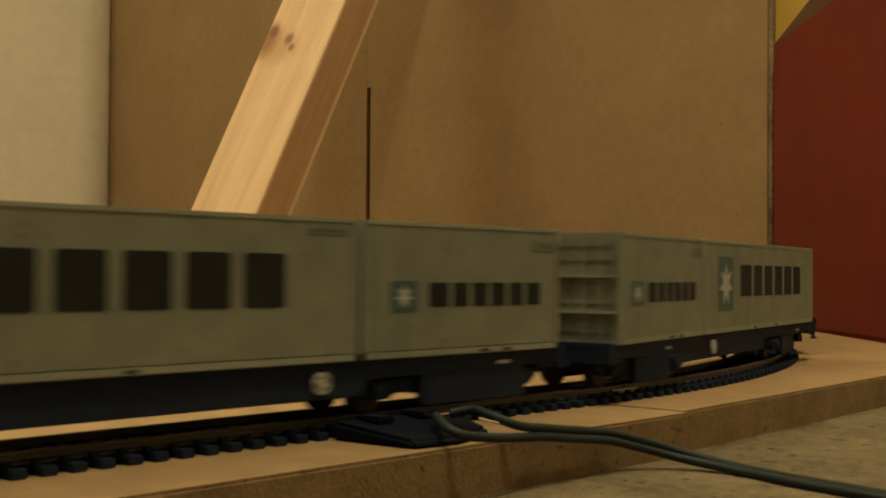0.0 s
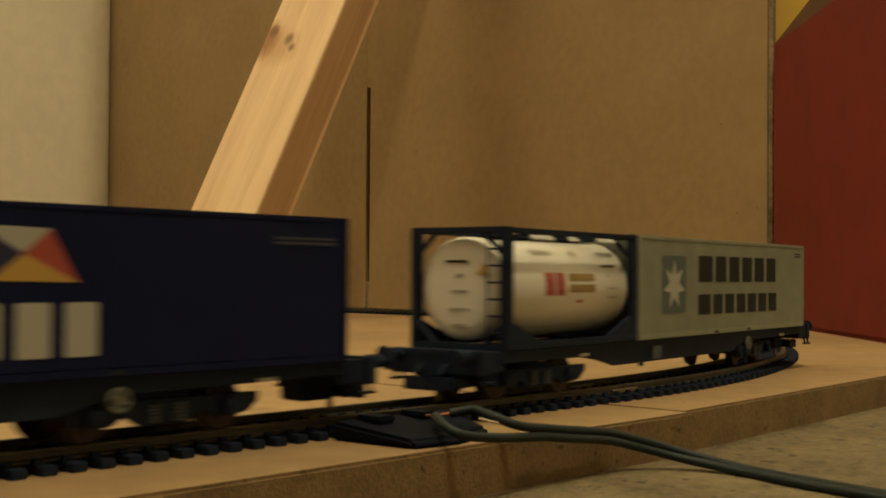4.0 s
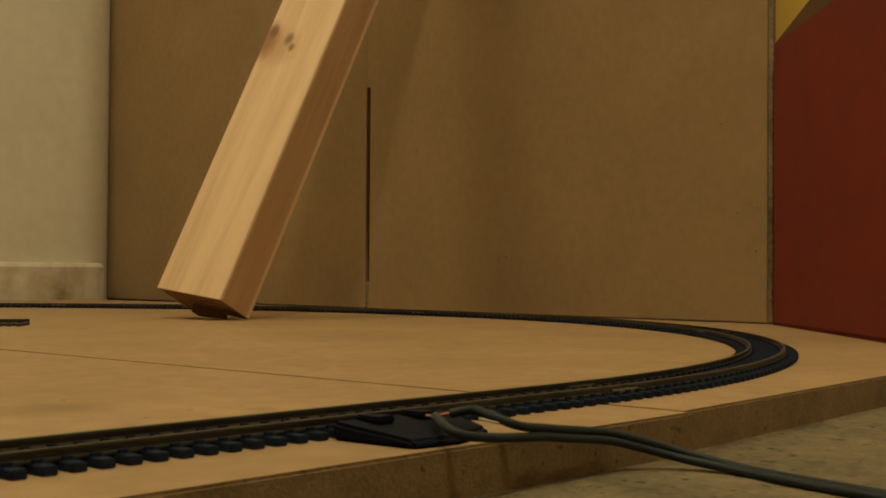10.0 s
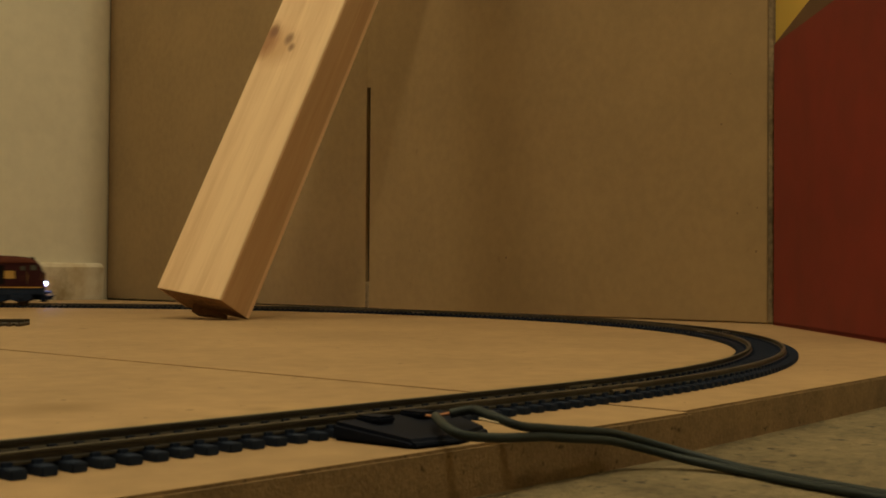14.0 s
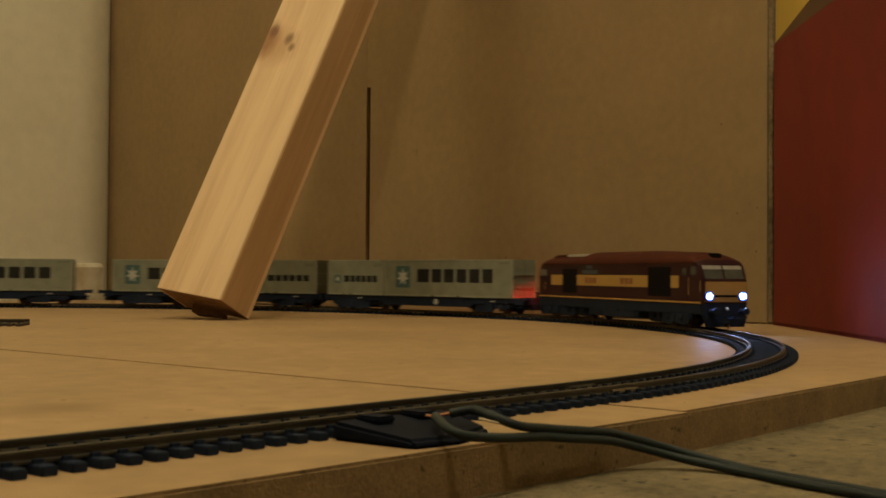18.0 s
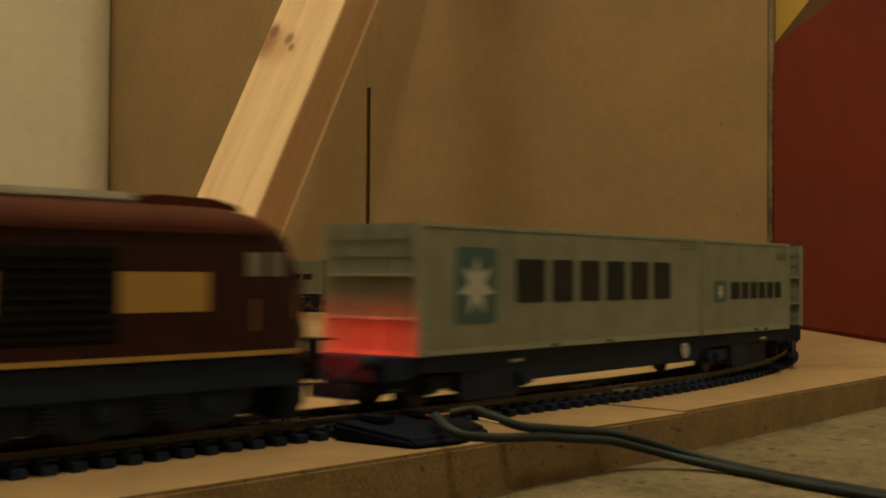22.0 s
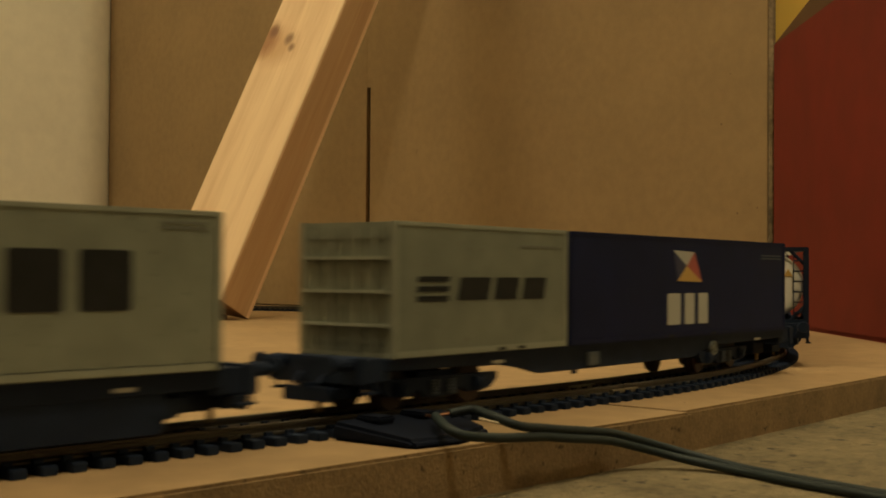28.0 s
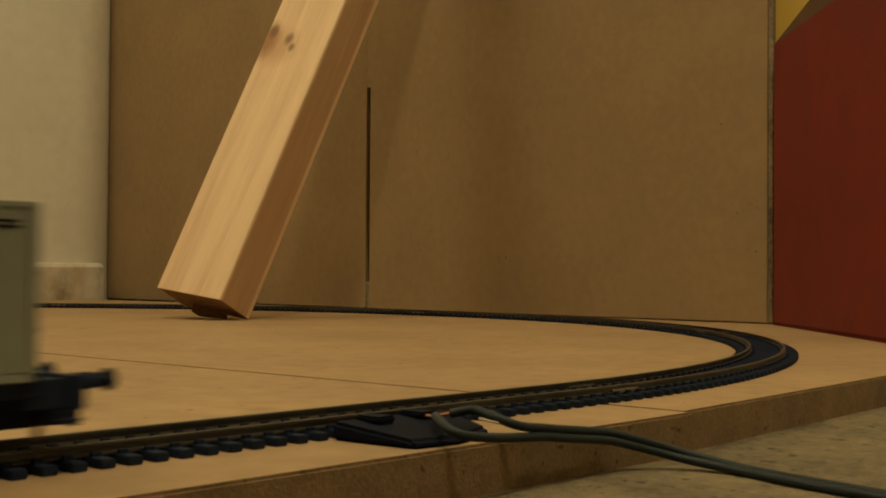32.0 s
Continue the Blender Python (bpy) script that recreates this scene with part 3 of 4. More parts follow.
def travel(t):
    """Place of the loco's front along the track at t seconds."""
    k = int(np.clip(np.searchsorted(KX, t) - 1, 0, len(KX) - 2))
    H, a, c = KX[k + 1] - KX[k], KX[k + 1] - t, t - KX[k]
    return float((BENDS[k] * a ** 3 + BENDS[k + 1] * c ** 3) / (6 * H) + (KY[k] / H - BENDS[k] * H / 6) * a + (KY[k + 1] / H - BENDS[k + 1] * H / 6) * c)


def body_pose(s, mid, lo, hi):
    """Pose of a body whose front is at s and whose bogies turn at lo and hi behind it; +x forward, origin at mid on the rail tops."""
    ax, ay, _ = rail_point(s + lo)
    bx, by, _ = rail_point(s + hi)
    h = math.atan2(ay - by, ax - bx)
    f = mid - (lo + hi) / 2
    return pose(((ax + bx) / 2 - f * math.cos(h)) * MM, ((ay + by) / 2 - f * math.sin(h)) * MM, 4.62 * MM, 0, 0, math.degrees(h))


MOVERS = []    # thing, front offset, mid, lo, hi, shift along x, lift
BOGIES = []    # bogie, front offset, mid, lo, hi, own distance
WHEELS = []    # wheelset, place in its bogie, radius


# ---- running gear ----
def wheelset(parent, x, r):
    bm = bmesh.new()
    for s in (-1, 1):
        tube(bm, (0, s * 7.2, 0), (0, s * 8.0, 0), r + 0.9, seg=20)
        tube(bm, (0, s * 8.0, 0), (0, s * 9.6, 0), r, r - 0.15, seg=20)
        tube(bm, (0, s * 9.6, 0), (0, s * 9.9, 0), r * 0.45, seg=12)
        for k in range(4):
            a = TAU * k / 4
            tube(bm, (r * 0.62 * math.cos(a), s * 9.5, r * 0.62 * math.sin(a)), (r * 0.62 * math.cos(a), s * 9.75, r * 0.62 * math.sin(a)), r * 0.14, seg=6)
    tube(bm, (0, -11.5, 0), (0, 11.5, 0), 0.9, seg=8)
    w = part("wheelset", bm, M_WHEEL, parent, "dull steel wheels on an axle")
    w.location = (x * MM, 0, r * MM)
    WHEELS.append((w, (x, 0, r), r))
    return w


def wagon_bogie(parent, x, base, r=5.6, plate=None):
    bm = bmesh.new()
    half = base / 2
    for s in (-1, 1):
        y0, y1 = s * 11.2, s * 13.0
        prof = [(-half - 8, 8.2), (-half - 8, 6.4), (-half - 5, 4.0), (-half + 4, 3.4), (-half + 7, 5.2), (-6, 3.0), (6, 3.0), (half - 7, 5.2), (half - 4, 3.4), (half + 5, 4.0), (half + 8, 6.4), (half + 8, 8.2)]
        prism(bm, prof, 1, min(y0, y1), max(y0, y1))
    box(bm, -7, 7, -11.5, 11.5, 5.0, 9.5)
    for e in (-1, 1):
        box(bm, e * (half + 8) - 0.8, e * (half + 8) + 0.8, -12, 12, 5.8, 7.6)
    b = part("bogie", bm, M_FRAME, parent)
    b.location.x = x * MM
    for s in (-1, 1):
        if plate:
            bm = bmesh.new()
            p0, p1 = plate
            prism(bm, [(p0, 9.4), (p0, 2.4), (p0 + 1.2, 1.2), (p1 - 1.2, 1.2), (p1, 2.4), (p1, 9.4)], 1, min(s * 13.0, s * 14.7), max(s * 13.0, s * 14.7))
            part("side_plate", bm, M_FRAME, b)
        for e in (-half, half):
            bm = bmesh.new()
            box(bm, e - 2.3, e + 2.3, min(s * 13, s * 14.4), max(s * 13, s * 14.4), 3.6, 7.8, 0.5)
            tube(bm, (e, s * 14.2, 5.6), (e, s * 14.9, 5.6), 1.5, 1.2, seg=10)
            part("axle_box", bm, M_FRAME, b)
        for e in (-3.2, 3.2):
            bm = bmesh.new()
            for k in range(5):
                tube(bm, (e, s * 13.4, 3.6 + k * 0.8), (e, s * 13.4, 4.1 + k * 0.8), 1.25, seg=10)
            part("coil_spring", bm, M_BOX, b)
    for e in (-half, half):
        wheelset(b, e, r)
    return b


def coupling(parent, x, d):
    bm = bmesh.new()
    box(bm, min(x, x + d * 15), max(x, x + d * 15), -1.8, 1.8, 3.8, 6.8, 0.3)
    box(bm, x + d * 15 - 0.9, x + d * 15 + 0.9, -8, 8, 3.6, 7.2, 0.3)
    for s in (-1, 1):
        box(bm, min(x + d * 8, x + d * 15), max(x + d * 8, x + d * 15), s * 7.2 - 0.8, s * 7.2 + 0.8, 4.2, 6.8)
    ob = part("coupling", bm, M_FRAME, parent)
    bm = bmesh.new()
    prism(bm, [(x + d * 10, 6.6), (x + d * 17.5, 7.2), (x + d * 19, 8.8), (x + d * 17, 8.4), (x + d * 10, 7.8)], 1, -0.6, 0.6)
    part("hook", bm, M_FRAME, ob)
    bm = bmesh.new()
    box(bm, x + d * 11 - 0.8, x + d * 11 + 0.8, -0.5, 0.5, 0.4, 4.6, 0.15)
    part("dropper", bm, M_BROWNPRINT, ob, "thin brown coupling dropper")
    bm = bmesh.new()
    box(bm, min(x - d * 2, x + d * 9), max(x - d * 2, x + d * 9), -4.2, 4.2, 3.6, 9.4, 0.5)
    part("pocket", bm, M_FRAME, ob)
    return ob


def buffers(parent, x, d, z=13.0, y=11.5):
    for s in (-1, 1):
        bm = bmesh.new()
        tube(bm, (x, s * y, z), (x + d * 4.6, s * y, z), 1.9, 1.6, seg=12)
        tube(bm, (x + d * 4.2, s * y, z), (x + d * 6.6, s * y, z), 0.9, seg=10)
        tube(bm, (x + d * 6.6, s * y, z), (x + d * 7.6, s * y, z), 2.4, 2.2, seg=16)
        part("buffer", bm, M_FRAME, parent)


def wagon(deep, inner=0):
    """Flat wagon, 240 mm of load between the end decks. deep: solid deep side sills; else a shaped fish-belly sill. inner: the end (+1 front, -1 rear) close-coupled to its twin."""
    w = thing("container_wagon", "black bogie flat wagon of a model train", "wagon", "container wagons")
    bm = bmesh.new()
    reach = {e: 124.5 if e == inner else 131.0 for e in (-1, 1)}
    box(bm, -reach[-1], reach[1], -13.5, 13.5, 11.6, 13.4, 0.3)
    part("deck", bm, M_FRAME, w)
    for s in (-1, 1):
        bm = bmesh.new()
        if deep:
            # the belly lies off the middle, towards the front
            prof = [(-121, 13.6), (-121, 9.6), (-44, 9.2), (-41, 5.0), (66, 5.0), (76, 8.6), (121, 9.6), (121, 13.6)]
        else:
            prof = [(-121, 13.6), (-121, 10.6), (-58, 10.2), (-52, 8.6), (-43, 6.4), (54, 6.4), (64, 8.6), (75, 10.2), (121, 10.6), (121, 13.6)]
        prism(bm, prof, 1, min(s * 13.6, s * 14.9), max(s * 13.6, s * 14.9))
        bmesh.ops.bevel(bm, geom=list(bm.edges), offset=0.25, segments=1, affect="EDGES")
        part("side_sill", bm, M_FRAME, w)
        bm = bmesh.new()
        prism(bm, [(-120, 12.9), (120, 12.9), (120, 13.7), (-120, 13.7)], 1, min(s * 14.9, s * 15.5), max(s * 14.9, s * 15.5))
        part("sill_flange", bm, M_FRAME, w)
        # hand wheel disc, equipment box, label plate
        xd = s * (28.0 * inner) if deep else s * -57.0
        bm = bmesh.new()
        tube(bm, (xd, s * 15.0, 9.0), (xd, s * 15.5, 9.0), 2.5, 2.4, seg=20)
        wheel = part("hand_wheel", bm, M_BOX, w, "silver round hand wheel")
        bm = bmesh.new()
        for k in range(20):
            p, q = TAU * k / 20, TAU * (k + 1) / 20
            tube(bm, (xd + 2.3 * math.cos(p), s * 15.8, 9.0 + 2.3 * math.sin(p)), (xd + 2.3 * math.cos(q), s * 15.8, 9.0 + 2.3 * math.sin(q)), 0.38, seg=6, caps=False)
        for k in range(4):
            p = TAU * k / 4 + 0.5
            tube(bm, (xd, s * 15.8, 9.0), (xd + 2.3 * math.cos(p), s * 15.8, 9.0 + 2.3 * math.sin(p)), 0.42, seg=6)
        tube(bm, (xd, s * 15.5, 9.0), (xd, s * 16.2, 9.0), 0.8, seg=10)
        part("rim", bm, M_DISC if deep else M_FADED, wheel, "bright spoked rim" if deep else "dull grey spoked rim")
        if not deep:
            bm = bmesh.new()
            box(bm, s * 25 - 3.4, s * 25 + 3.4, min(s * 14.9, s * 16.0), max(s * 14.9, s * 16.0), 7.2, 11.4, 0.3)
            part("equipment_box", bm, M_BOX, w, "blue-grey equipment box")
            bm = bmesh.new()
            box(bm, s * 34 - 0.9, s * 34 + 0.9, min(s * 13.8, s * 14.8), max(s * 13.8, s * 14.8), 5.2, 6.6)
            part("drain_cock", bm, M_FRAME, w)
        for x in (-96, 74) if s > 0 else (-74, 96):
            bm = bmesh.new()
            box(bm, x - 2.6, x + 2.6, min(s * 14.9, s * 15.1), max(s * 14.9, s * 15.1), 10.4, 11.3)
            part("label_plate", bm, M_CREAM, w, "tiny white label plate")
    for e in (-1, 1):
        x = reach[e]
        bm = bmesh.new()
        box(bm, min(e * (x - 4), e * x), max(e * (x - 4), e * x), -15.0, 15.0, 7.8, 14.4, 0.4)
        box(bm, min(e * (x - 13), e * (x - 3.8)), max(e * (x - 13), e * (x - 3.8)), -14.4, 14.4, 8.2, 13.9, 0.3)
        part("headstock", bm, M_FRAME, w)
        if e == inner:
            bm = bmesh.new()
            box(bm, min(e * 118, e * 130), max(e * 118, e * 130), -1.8, 1.8, 7.0, 9.0, 0.3)
            part("drawbar", bm, M_FRAME, w)
            continue
        buffers(w, e * x, e)
        coupling(w, e * 118, e)
        bm = bmesh.new()
        for s in (-1, 1):
            tube(bm, (e * 131, s * 4, 10.5), (e * 134, s * 4, 7.8), 0.45, seg=8)
        part("brake_pipe", bm, M_FRAME, w)
        # end step, a thin wire loop that catches the light
        for s in (-1, 1):
            bm = bmesh.new()
            tube(bm, (e * 129, s * 14.2, 9.4), (e * 129, s * 14.9, 5.8), 0.4, seg=6)
            tube(bm, (e * 125, s * 14.2, 9.4), (e * 125, s * 14.9, 5.8), 0.4, seg=6)
            box(bm, min(e * 124.4, e * 129.6), max(e * 124.4, e * 129.6), s * 14.9 - 0.9, s * 14.9 + 0.9, 5.6, 6.2)
            part("foot_step", bm, M_FRAME, w)
    return w


# ---- containers; +y is the side seen from outside the oval, its left end at +x ----
def shell(bm, L, H, hw):
    box(bm, -L / 2 + 0.5, L / 2 - 0.5, -hw + 0.25, hw - 0.25, 0.3, H - 0.3)


def side_marks(ob, L, hw, marks):
    """marks: (from the left end, to, z from, z to, material, slant) printed on both long sides."""
    for v0, v1, z0, z1, m, slant in marks:
        for s in (1, -1):
            bm = bmesh.new()
            c = min(0.05 * (z1 - z0), 0.06 * (v1 - v0))
            k = slant / (z1 - z0)
            pts = [(s * (L / 2 - v - k * (z - z0)), z) for v, z in ((v0 + c, z0), (v1 - c, z0), (v1, z0 + c), (v1, z1 - c), (v1 - c, z1), (v0 + c, z1), (v0, z1 - c), (v0, z0 + c))]
            prism(bm, pts, 1, min(s * (hw - 0.3), s * (hw - 0.12)), max(s * (hw - 0.3), s * (hw - 0.12)))
            part("marking", bm, m, ob)


def burst(ob, L, hw, v, z, r, m):
    """A pale many-pointed patch on a square."""
    for s in (1, -1):
        bm = bmesh.new()
        n = 7
        pts = []
        for i in range(2 * n):
            q = r if i % 2 == 0 else r * 0.46
            a = math.pi / 2 + math.pi * i / n
            pts.append((s * (L / 2 - v) + q * math.cos(a), z + q * math.sin(a)))
        prism(bm, pts, 1, min(s * (hw - 0.12), s * (hw - 0.03)), max(s * (hw - 0.12), s * (hw - 0.03)))
        part("marking", bm, m, ob)


def flag(ob, L, hw):
    """A small flag of four coloured triangles that meet in the middle."""
    corners = ((65.0, 29.6), (80.5, 29.2), (86.5, 18.9), (68.0, 19.2))
    c = (74.8, 24.4)
    for k, m in enumerate((M_CREAM, M_REDPRINT, M_GOLDPRINT, M_NAVYPRINT)):
        for s in (1, -1):
            bm = bmesh.new()
            pts = [(s * (L / 2 - v), z) for v, z in (corners[k], corners[(k + 1) % 4], c)]
            prism(bm, pts, 1, min(s * (hw - 0.3), s * (hw - 0.12)), max(s * (hw - 0.3), s * (hw - 0.12)))
            part("marking", bm, m, ob)


def blocks(v0, v1, z0, z1, n, m, gap=0.22, slant=0.0):
    """A row of plain bars in place of lettering, the first one wider."""
    w = (v1 - v0) / (n + 0.2)
    edges = [v0] + [v0 + w * (1.2 + i) for i in range(n)]
    return [(a + w * gap / 2, c - w * gap / 2, z0, z1, m, slant) for a, c in zip(edges, edges[1:])]


def container(name, label, L, H, hw, paint, rim, marks, ledges=(9.2, 20.2), group="containers"):
    ob = thing(name, label, "container", group)
    bm = bmesh.new()
    shell(bm, L, H, hw)
    part("shell", bm, paint, ob)
    for s in (-1, 1):
        bm = bmesh.new()
        box(bm, -L / 2, L / 2, min(s * (hw - 1), s * hw), max(s * (hw - 1), s * hw), 0, 1.9, 0.25)
        part("bottom_rail", bm, rim, ob)
        bm = bmesh.new()
        box(bm, -L / 2, L / 2, min(s * (hw - 1), s * (hw - 0.05)), max(s * (hw - 1), s * (hw - 0.05)), H - 1.3, H, 0.3)
        part("top_rail", bm, rim, ob)
        for e in (-1, 1):
            bm = bmesh.new()
            box(bm, min(e * L / 2, e * (L / 2 - 1.7)), max(e * L / 2, e * (L / 2 - 1.7)), min(s * (hw - 1.7), s * hw), max(s * (hw - 1.7), s * hw), 0.05, H - 0.05, 0.25)
            part("corner_post", bm, rim, ob)
        for v in ((0.3 * L, 0.42 * L) if L < 100 else (0.4 * L, 0.6 * L)):
            bm = bmesh.new()
            box(bm, v - L / 2 - 1.6, v - L / 2 + 1.6, min(s * (hw - 0.2), s * (hw + 0.05)), max(s * (hw - 0.2), s * (hw + 0.05)), 0.3, 1.2)
            part("fork_pocket", bm, M_INK, ob, "dark fork pocket")
    for e in (-1, 1):
        x = e * L / 2
        for y0, y1 in ((-hw + 1.9, -0.15), (0.15, hw - 1.9)):
            bm = bmesh.new()
            box(bm, min(x, x - e * 0.6), max(x, x - e * 0.6), y0, y1, 1.2, H - 1.4, 0.2)
            d = part("door", bm, paint, ob)
            for z in [3.4 + (H - 8) * k / 6 for k in range(7)]:
                bm = bmesh.new()
                box(bm, min(x + e * 0.3, x - e * 0.2), max(x + e * 0.3, x - e * 0.2), y0 + 0.6, y1 - 0.6, z, z + 1.3, 0.2)
                part("rib", bm, paint, d)
            for q in (0.3, 0.7):
                bm = bmesh.new()
                y = y0 + (y1 - y0) * q
                tube(bm, (x + e * 0.6, y, 1.4), (x + e * 0.6, y, H - 1.6), 0.32, seg=6)
                part("locking_bar", bm, rim, d)
        bm = bmesh.new()
        box(bm, min(x + e * 0.05, x - e * 0.8), max(x + e * 0.05, x - e * 0.8), -hw + 0.3, hw - 0.3, 0, 1.4, 0.2)
        part("sill", bm, rim, ob)
        for z in ledges:
            bm = bmesh.new()
            box(bm, min(x + e * 1.3, x), max(x + e * 1.3, x), -hw + 1.5, hw - 1.5, z, z + 0.9, 0.15)
            part("end_ledge", bm, rim, ob, "projecting ledge across the end")
    bm = bmesh.new()
    box(bm, -L / 2 + 1, L / 2 - 1, -hw + 0.8, hw - 0.8, H - 0.6, H - 0.15)
    part("roof", bm, paint, ob)
    side_marks(ob, L, hw, marks)
    return ob


HALF_W, TALL = 16.25, 34.1


def fine_print(v0, v1, z0, n, m=None):
    return [(v0 + (0.15 * k), v1 - (0.5 * (k % 2)), z0 + 1.1 * k, z0 + 1.1 * k + 0.6, m or M_FADED, 0) for k in range(n)]


def build_containers():
    big = container("container", "long grey container with blue square and dark bars", 159.0, TALL, HALF_W, M_GREY, M_GREY_RIM,
                    [(15.8, 34.2, 7.9, 28.2, M_BLUE, 0)] + blocks(42, 137.8, 13.2, 25.4, 6, M_INK) + fine_print(143, 155, 30.0, 2))
    burst(big, 159.0, HALF_W, 25.0, 17.8, 8.2, M_CREAM)
    small = container("container", "short grey container with small blue square and bars", 79.0, TALL, HALF_W, M_GREY, M_GREY_RIM,
                      [(9.8, 19.4, 11.6, 19.2, M_BLUE, 0)] + blocks(23, 71, 12.6, 18.8, 6, M_INK) + fine_print(66, 76.5, 27.6, 3))
    burst(small, 79.0, HALF_W, 14.6, 15.4, 3.2, M_CREAM)
    seal = container("container", "pale grey container with teal square and two bar rows", 159.0, TALL, HALF_W, M_SEALGREY, M_GREY_RIM,
                     [(17.5, 36.8, 8.2, 27.8, M_TEAL, 0)] + blocks(46.4, 126.2, 18.8, 28.2, 6, M_INK) + blocks(46.4, 127, 7.2, 14.4, 7, M_INK) + fine_print(148, 155, 29.0, 2, M_INK))
    burst(seal, 159.0, HALF_W, 27.1, 17.8, 8.6, M_CREAM)
    navy = container("container", "long navy blue container with a small flag and cream blocks", 159.0, TALL, HALF_W, M_NAVY, M_NAVY,
                     blocks(59.5, 92.5, 4.4, 15.0, 3, M_CREAM, 0.3) + fine_print(136, 155, 27.5, 2, M_DIM))
    flag(navy, 159.0, HALF_W)
    pale = container("container", "short pale grey container with three bars and dark slanted blocks", 79.0, TALL, HALF_W, M_PALEGREY, M_GREY_RIM,
                     [(9, 22, 14.0 + 2.5 * k, 15.4 + 2.5 * k, M_INK, 0.4 * k) for k in range(3)] + blocks(24.5, 67.5, 14.2, 20.2, 3, M_INK, 0.18, 1.6) + fine_print(55, 74, 28.6, 1), (7.6, 16.0, 24.4))
    tank = tank_container()
    loads = [("C1", big, 40.2), ("C1", small, -80.2), ("C2", small, 80.2), ("C2", big, -40.2), ("C3", big, 40.2), ("C3", small, -80.2), ("C4", small, 80.2), ("C4", big, -40.2),
             ("K1", pale, 80.2), ("K1", navy, -40.2), ("K2", tank, 80.2), ("K2", seal, -40.2)]
    used = set()
    for key, ob, x in loads:
        c = ob if ob.name not in used else copy_thing(ob, Matrix.Identity(4))
        used.add(ob.name)
        MOVERS.append((c, OFFS[key], 120, 30, 210, x, 13.75))


def tank_container():
    L, H, hw = 79.0, TALL, HALF_W
    ob = thing("tank_container", "white cylindrical tank in a black steel frame", "tank", "containers")
    n, r, zc = 32, 14.5, 17.0
    bm = bmesh.new()
    dish = [(38.0, 0.0), (37.95, 6.0), (37.8, 10.5), (37.5, 12.6), (36.9, 13.8), (35.8, r)]
    prof = [(-x, q) for x, q in dish] + dish[::-1]
    rings = []
    for x, q in prof:
        rings.append([bm.verts.new((x, 0, zc))] if q == 0 else [bm.verts.new((x, q * math.cos(TAU * k / n), zc + q * math.sin(TAU * k / n))) for k in range(n)])
    for a, b in zip(rings, rings[1:]):
        for k in range(n):
            j = (k + 1) % n
            if len(a) == 1:
                bm.faces.new((a[0], b[k], b[j]))
            elif len(b) == 1:
                bm.faces.new((a[k], b[0], a[j]))
            else:
                bm.faces.new((a[k], b[k], b[j], a[j]))
    barrel = part("barrel", bm, M_WHITE, ob, "glossy white tank barrel", smooth=True)
    # frame: end rings of posts and beams, long rails
    for e in (-1, 1):
        for s in (-1, 1):
            bm = bmesh.new()
            box(bm, min(e * 39.5, e * 36.0), max(e * 39.5, e * 36.0), min(s * hw, s * (hw - 2.2)), max(s * hw, s * (hw - 2.2)), 0, H, 0.3)
            part("corner_post", bm, M_FRAME, ob)
            bm = bmesh.new()
            for t in (-1, 1):
                y0, y1 = t * (hw - 1.5), t * (hw - 8.5)
                tube(bm, (e * 38.4, y0, zc + s * 9.0), (e * 38.4, y1, zc + s * 16.0), 0.8, seg=8)
            part("end_brace", bm, M_FRAME, ob)
        for z0, z1 in ((0, 2.0), (H - 1.8, H)):
            bm = bmesh.new()
            box(bm, min(e * 39.4, e * 37.2), max(e * 39.4, e * 37.2), -hw + 0.2, hw - 0.2, z0, z1, 0.3)
            part("end_beam", bm, M_FRAME, ob)
        # ladder
        bm = bmesh.new()
        for y in (9.6, 14.0):
            tube(bm, (e * 39.2, e * y, 2), (e * 39.2, e * y, H - 2), 0.25, seg=6)
        for k in range(6):
            tube(bm, (e * 39.2, e * 9.6, 5 + 4.6 * k), (e * 39.2, e * 14.0, 5 + 4.6 * k), 0.3, seg=6)
        part("ladder", bm, M_FRAME, ob)
        # end print: two thin bars and a hazard diamond
        for z0, y0, y1, h, m in ((24.2, -5, 2, 0.7, M_INK), (20.5, -2, 1, 0.6, M_SOFT), (16.0, -3, 2, 0.6, M_SOFT), (11.0, -4, 2.5, 0.6, M_SOFT), (6.5, -3, 2, 0.7, M_SOFT)):
            bm = bmesh.new()
            box(bm, min(e * 37.4, e * 38.15), max(e * 37.4, e * 38.15), min(e * y0, e * y1), max(e * y0, e * y1), z0, z0 + h)
            part("marking", bm, m, ob)
        bm = bmesh.new()
        prism(bm, [(e * 5.4, 21.0), (e * 7.4, 24.4), (e * 9.4, 21.0)], 0, min(e * 37.0, e * 38.1), max(e * 37.0, e * 38.1))
        part("marking", bm, M_GOLDPRINT, ob, "yellow hazard triangle")
    for s in (-1, 1):
        for z0, z1 in ((H - 1.7, H - 0.2), (0.1, 2.2)):
            bm = bmesh.new()
            box(bm, -37.5, 37.5, min(s * hw, s * (hw - 1.8)), max(s * hw, s * (hw - 1.8)), z0, z1, 0.3)
            part("long_rail", bm, M_FRAME, ob)
        bm = bmesh.new()
        prism(bm, [(-37, 2.0), (-20, 2.0), (-37, 8.5)], 1, min(s * 14.6, s * 15.8), max(s * 14.6, s * 15.8))
        part("gusset", bm, M_FRAME, ob)
        bm = bmesh.new()
        prism(bm, [(37, 2.0), (20, 2.0), (37, 8.5)], 1, min(s * 14.6, s * 15.8), max(s * 14.6, s * 15.8))
        part("gusset", bm, M_FRAME, ob)
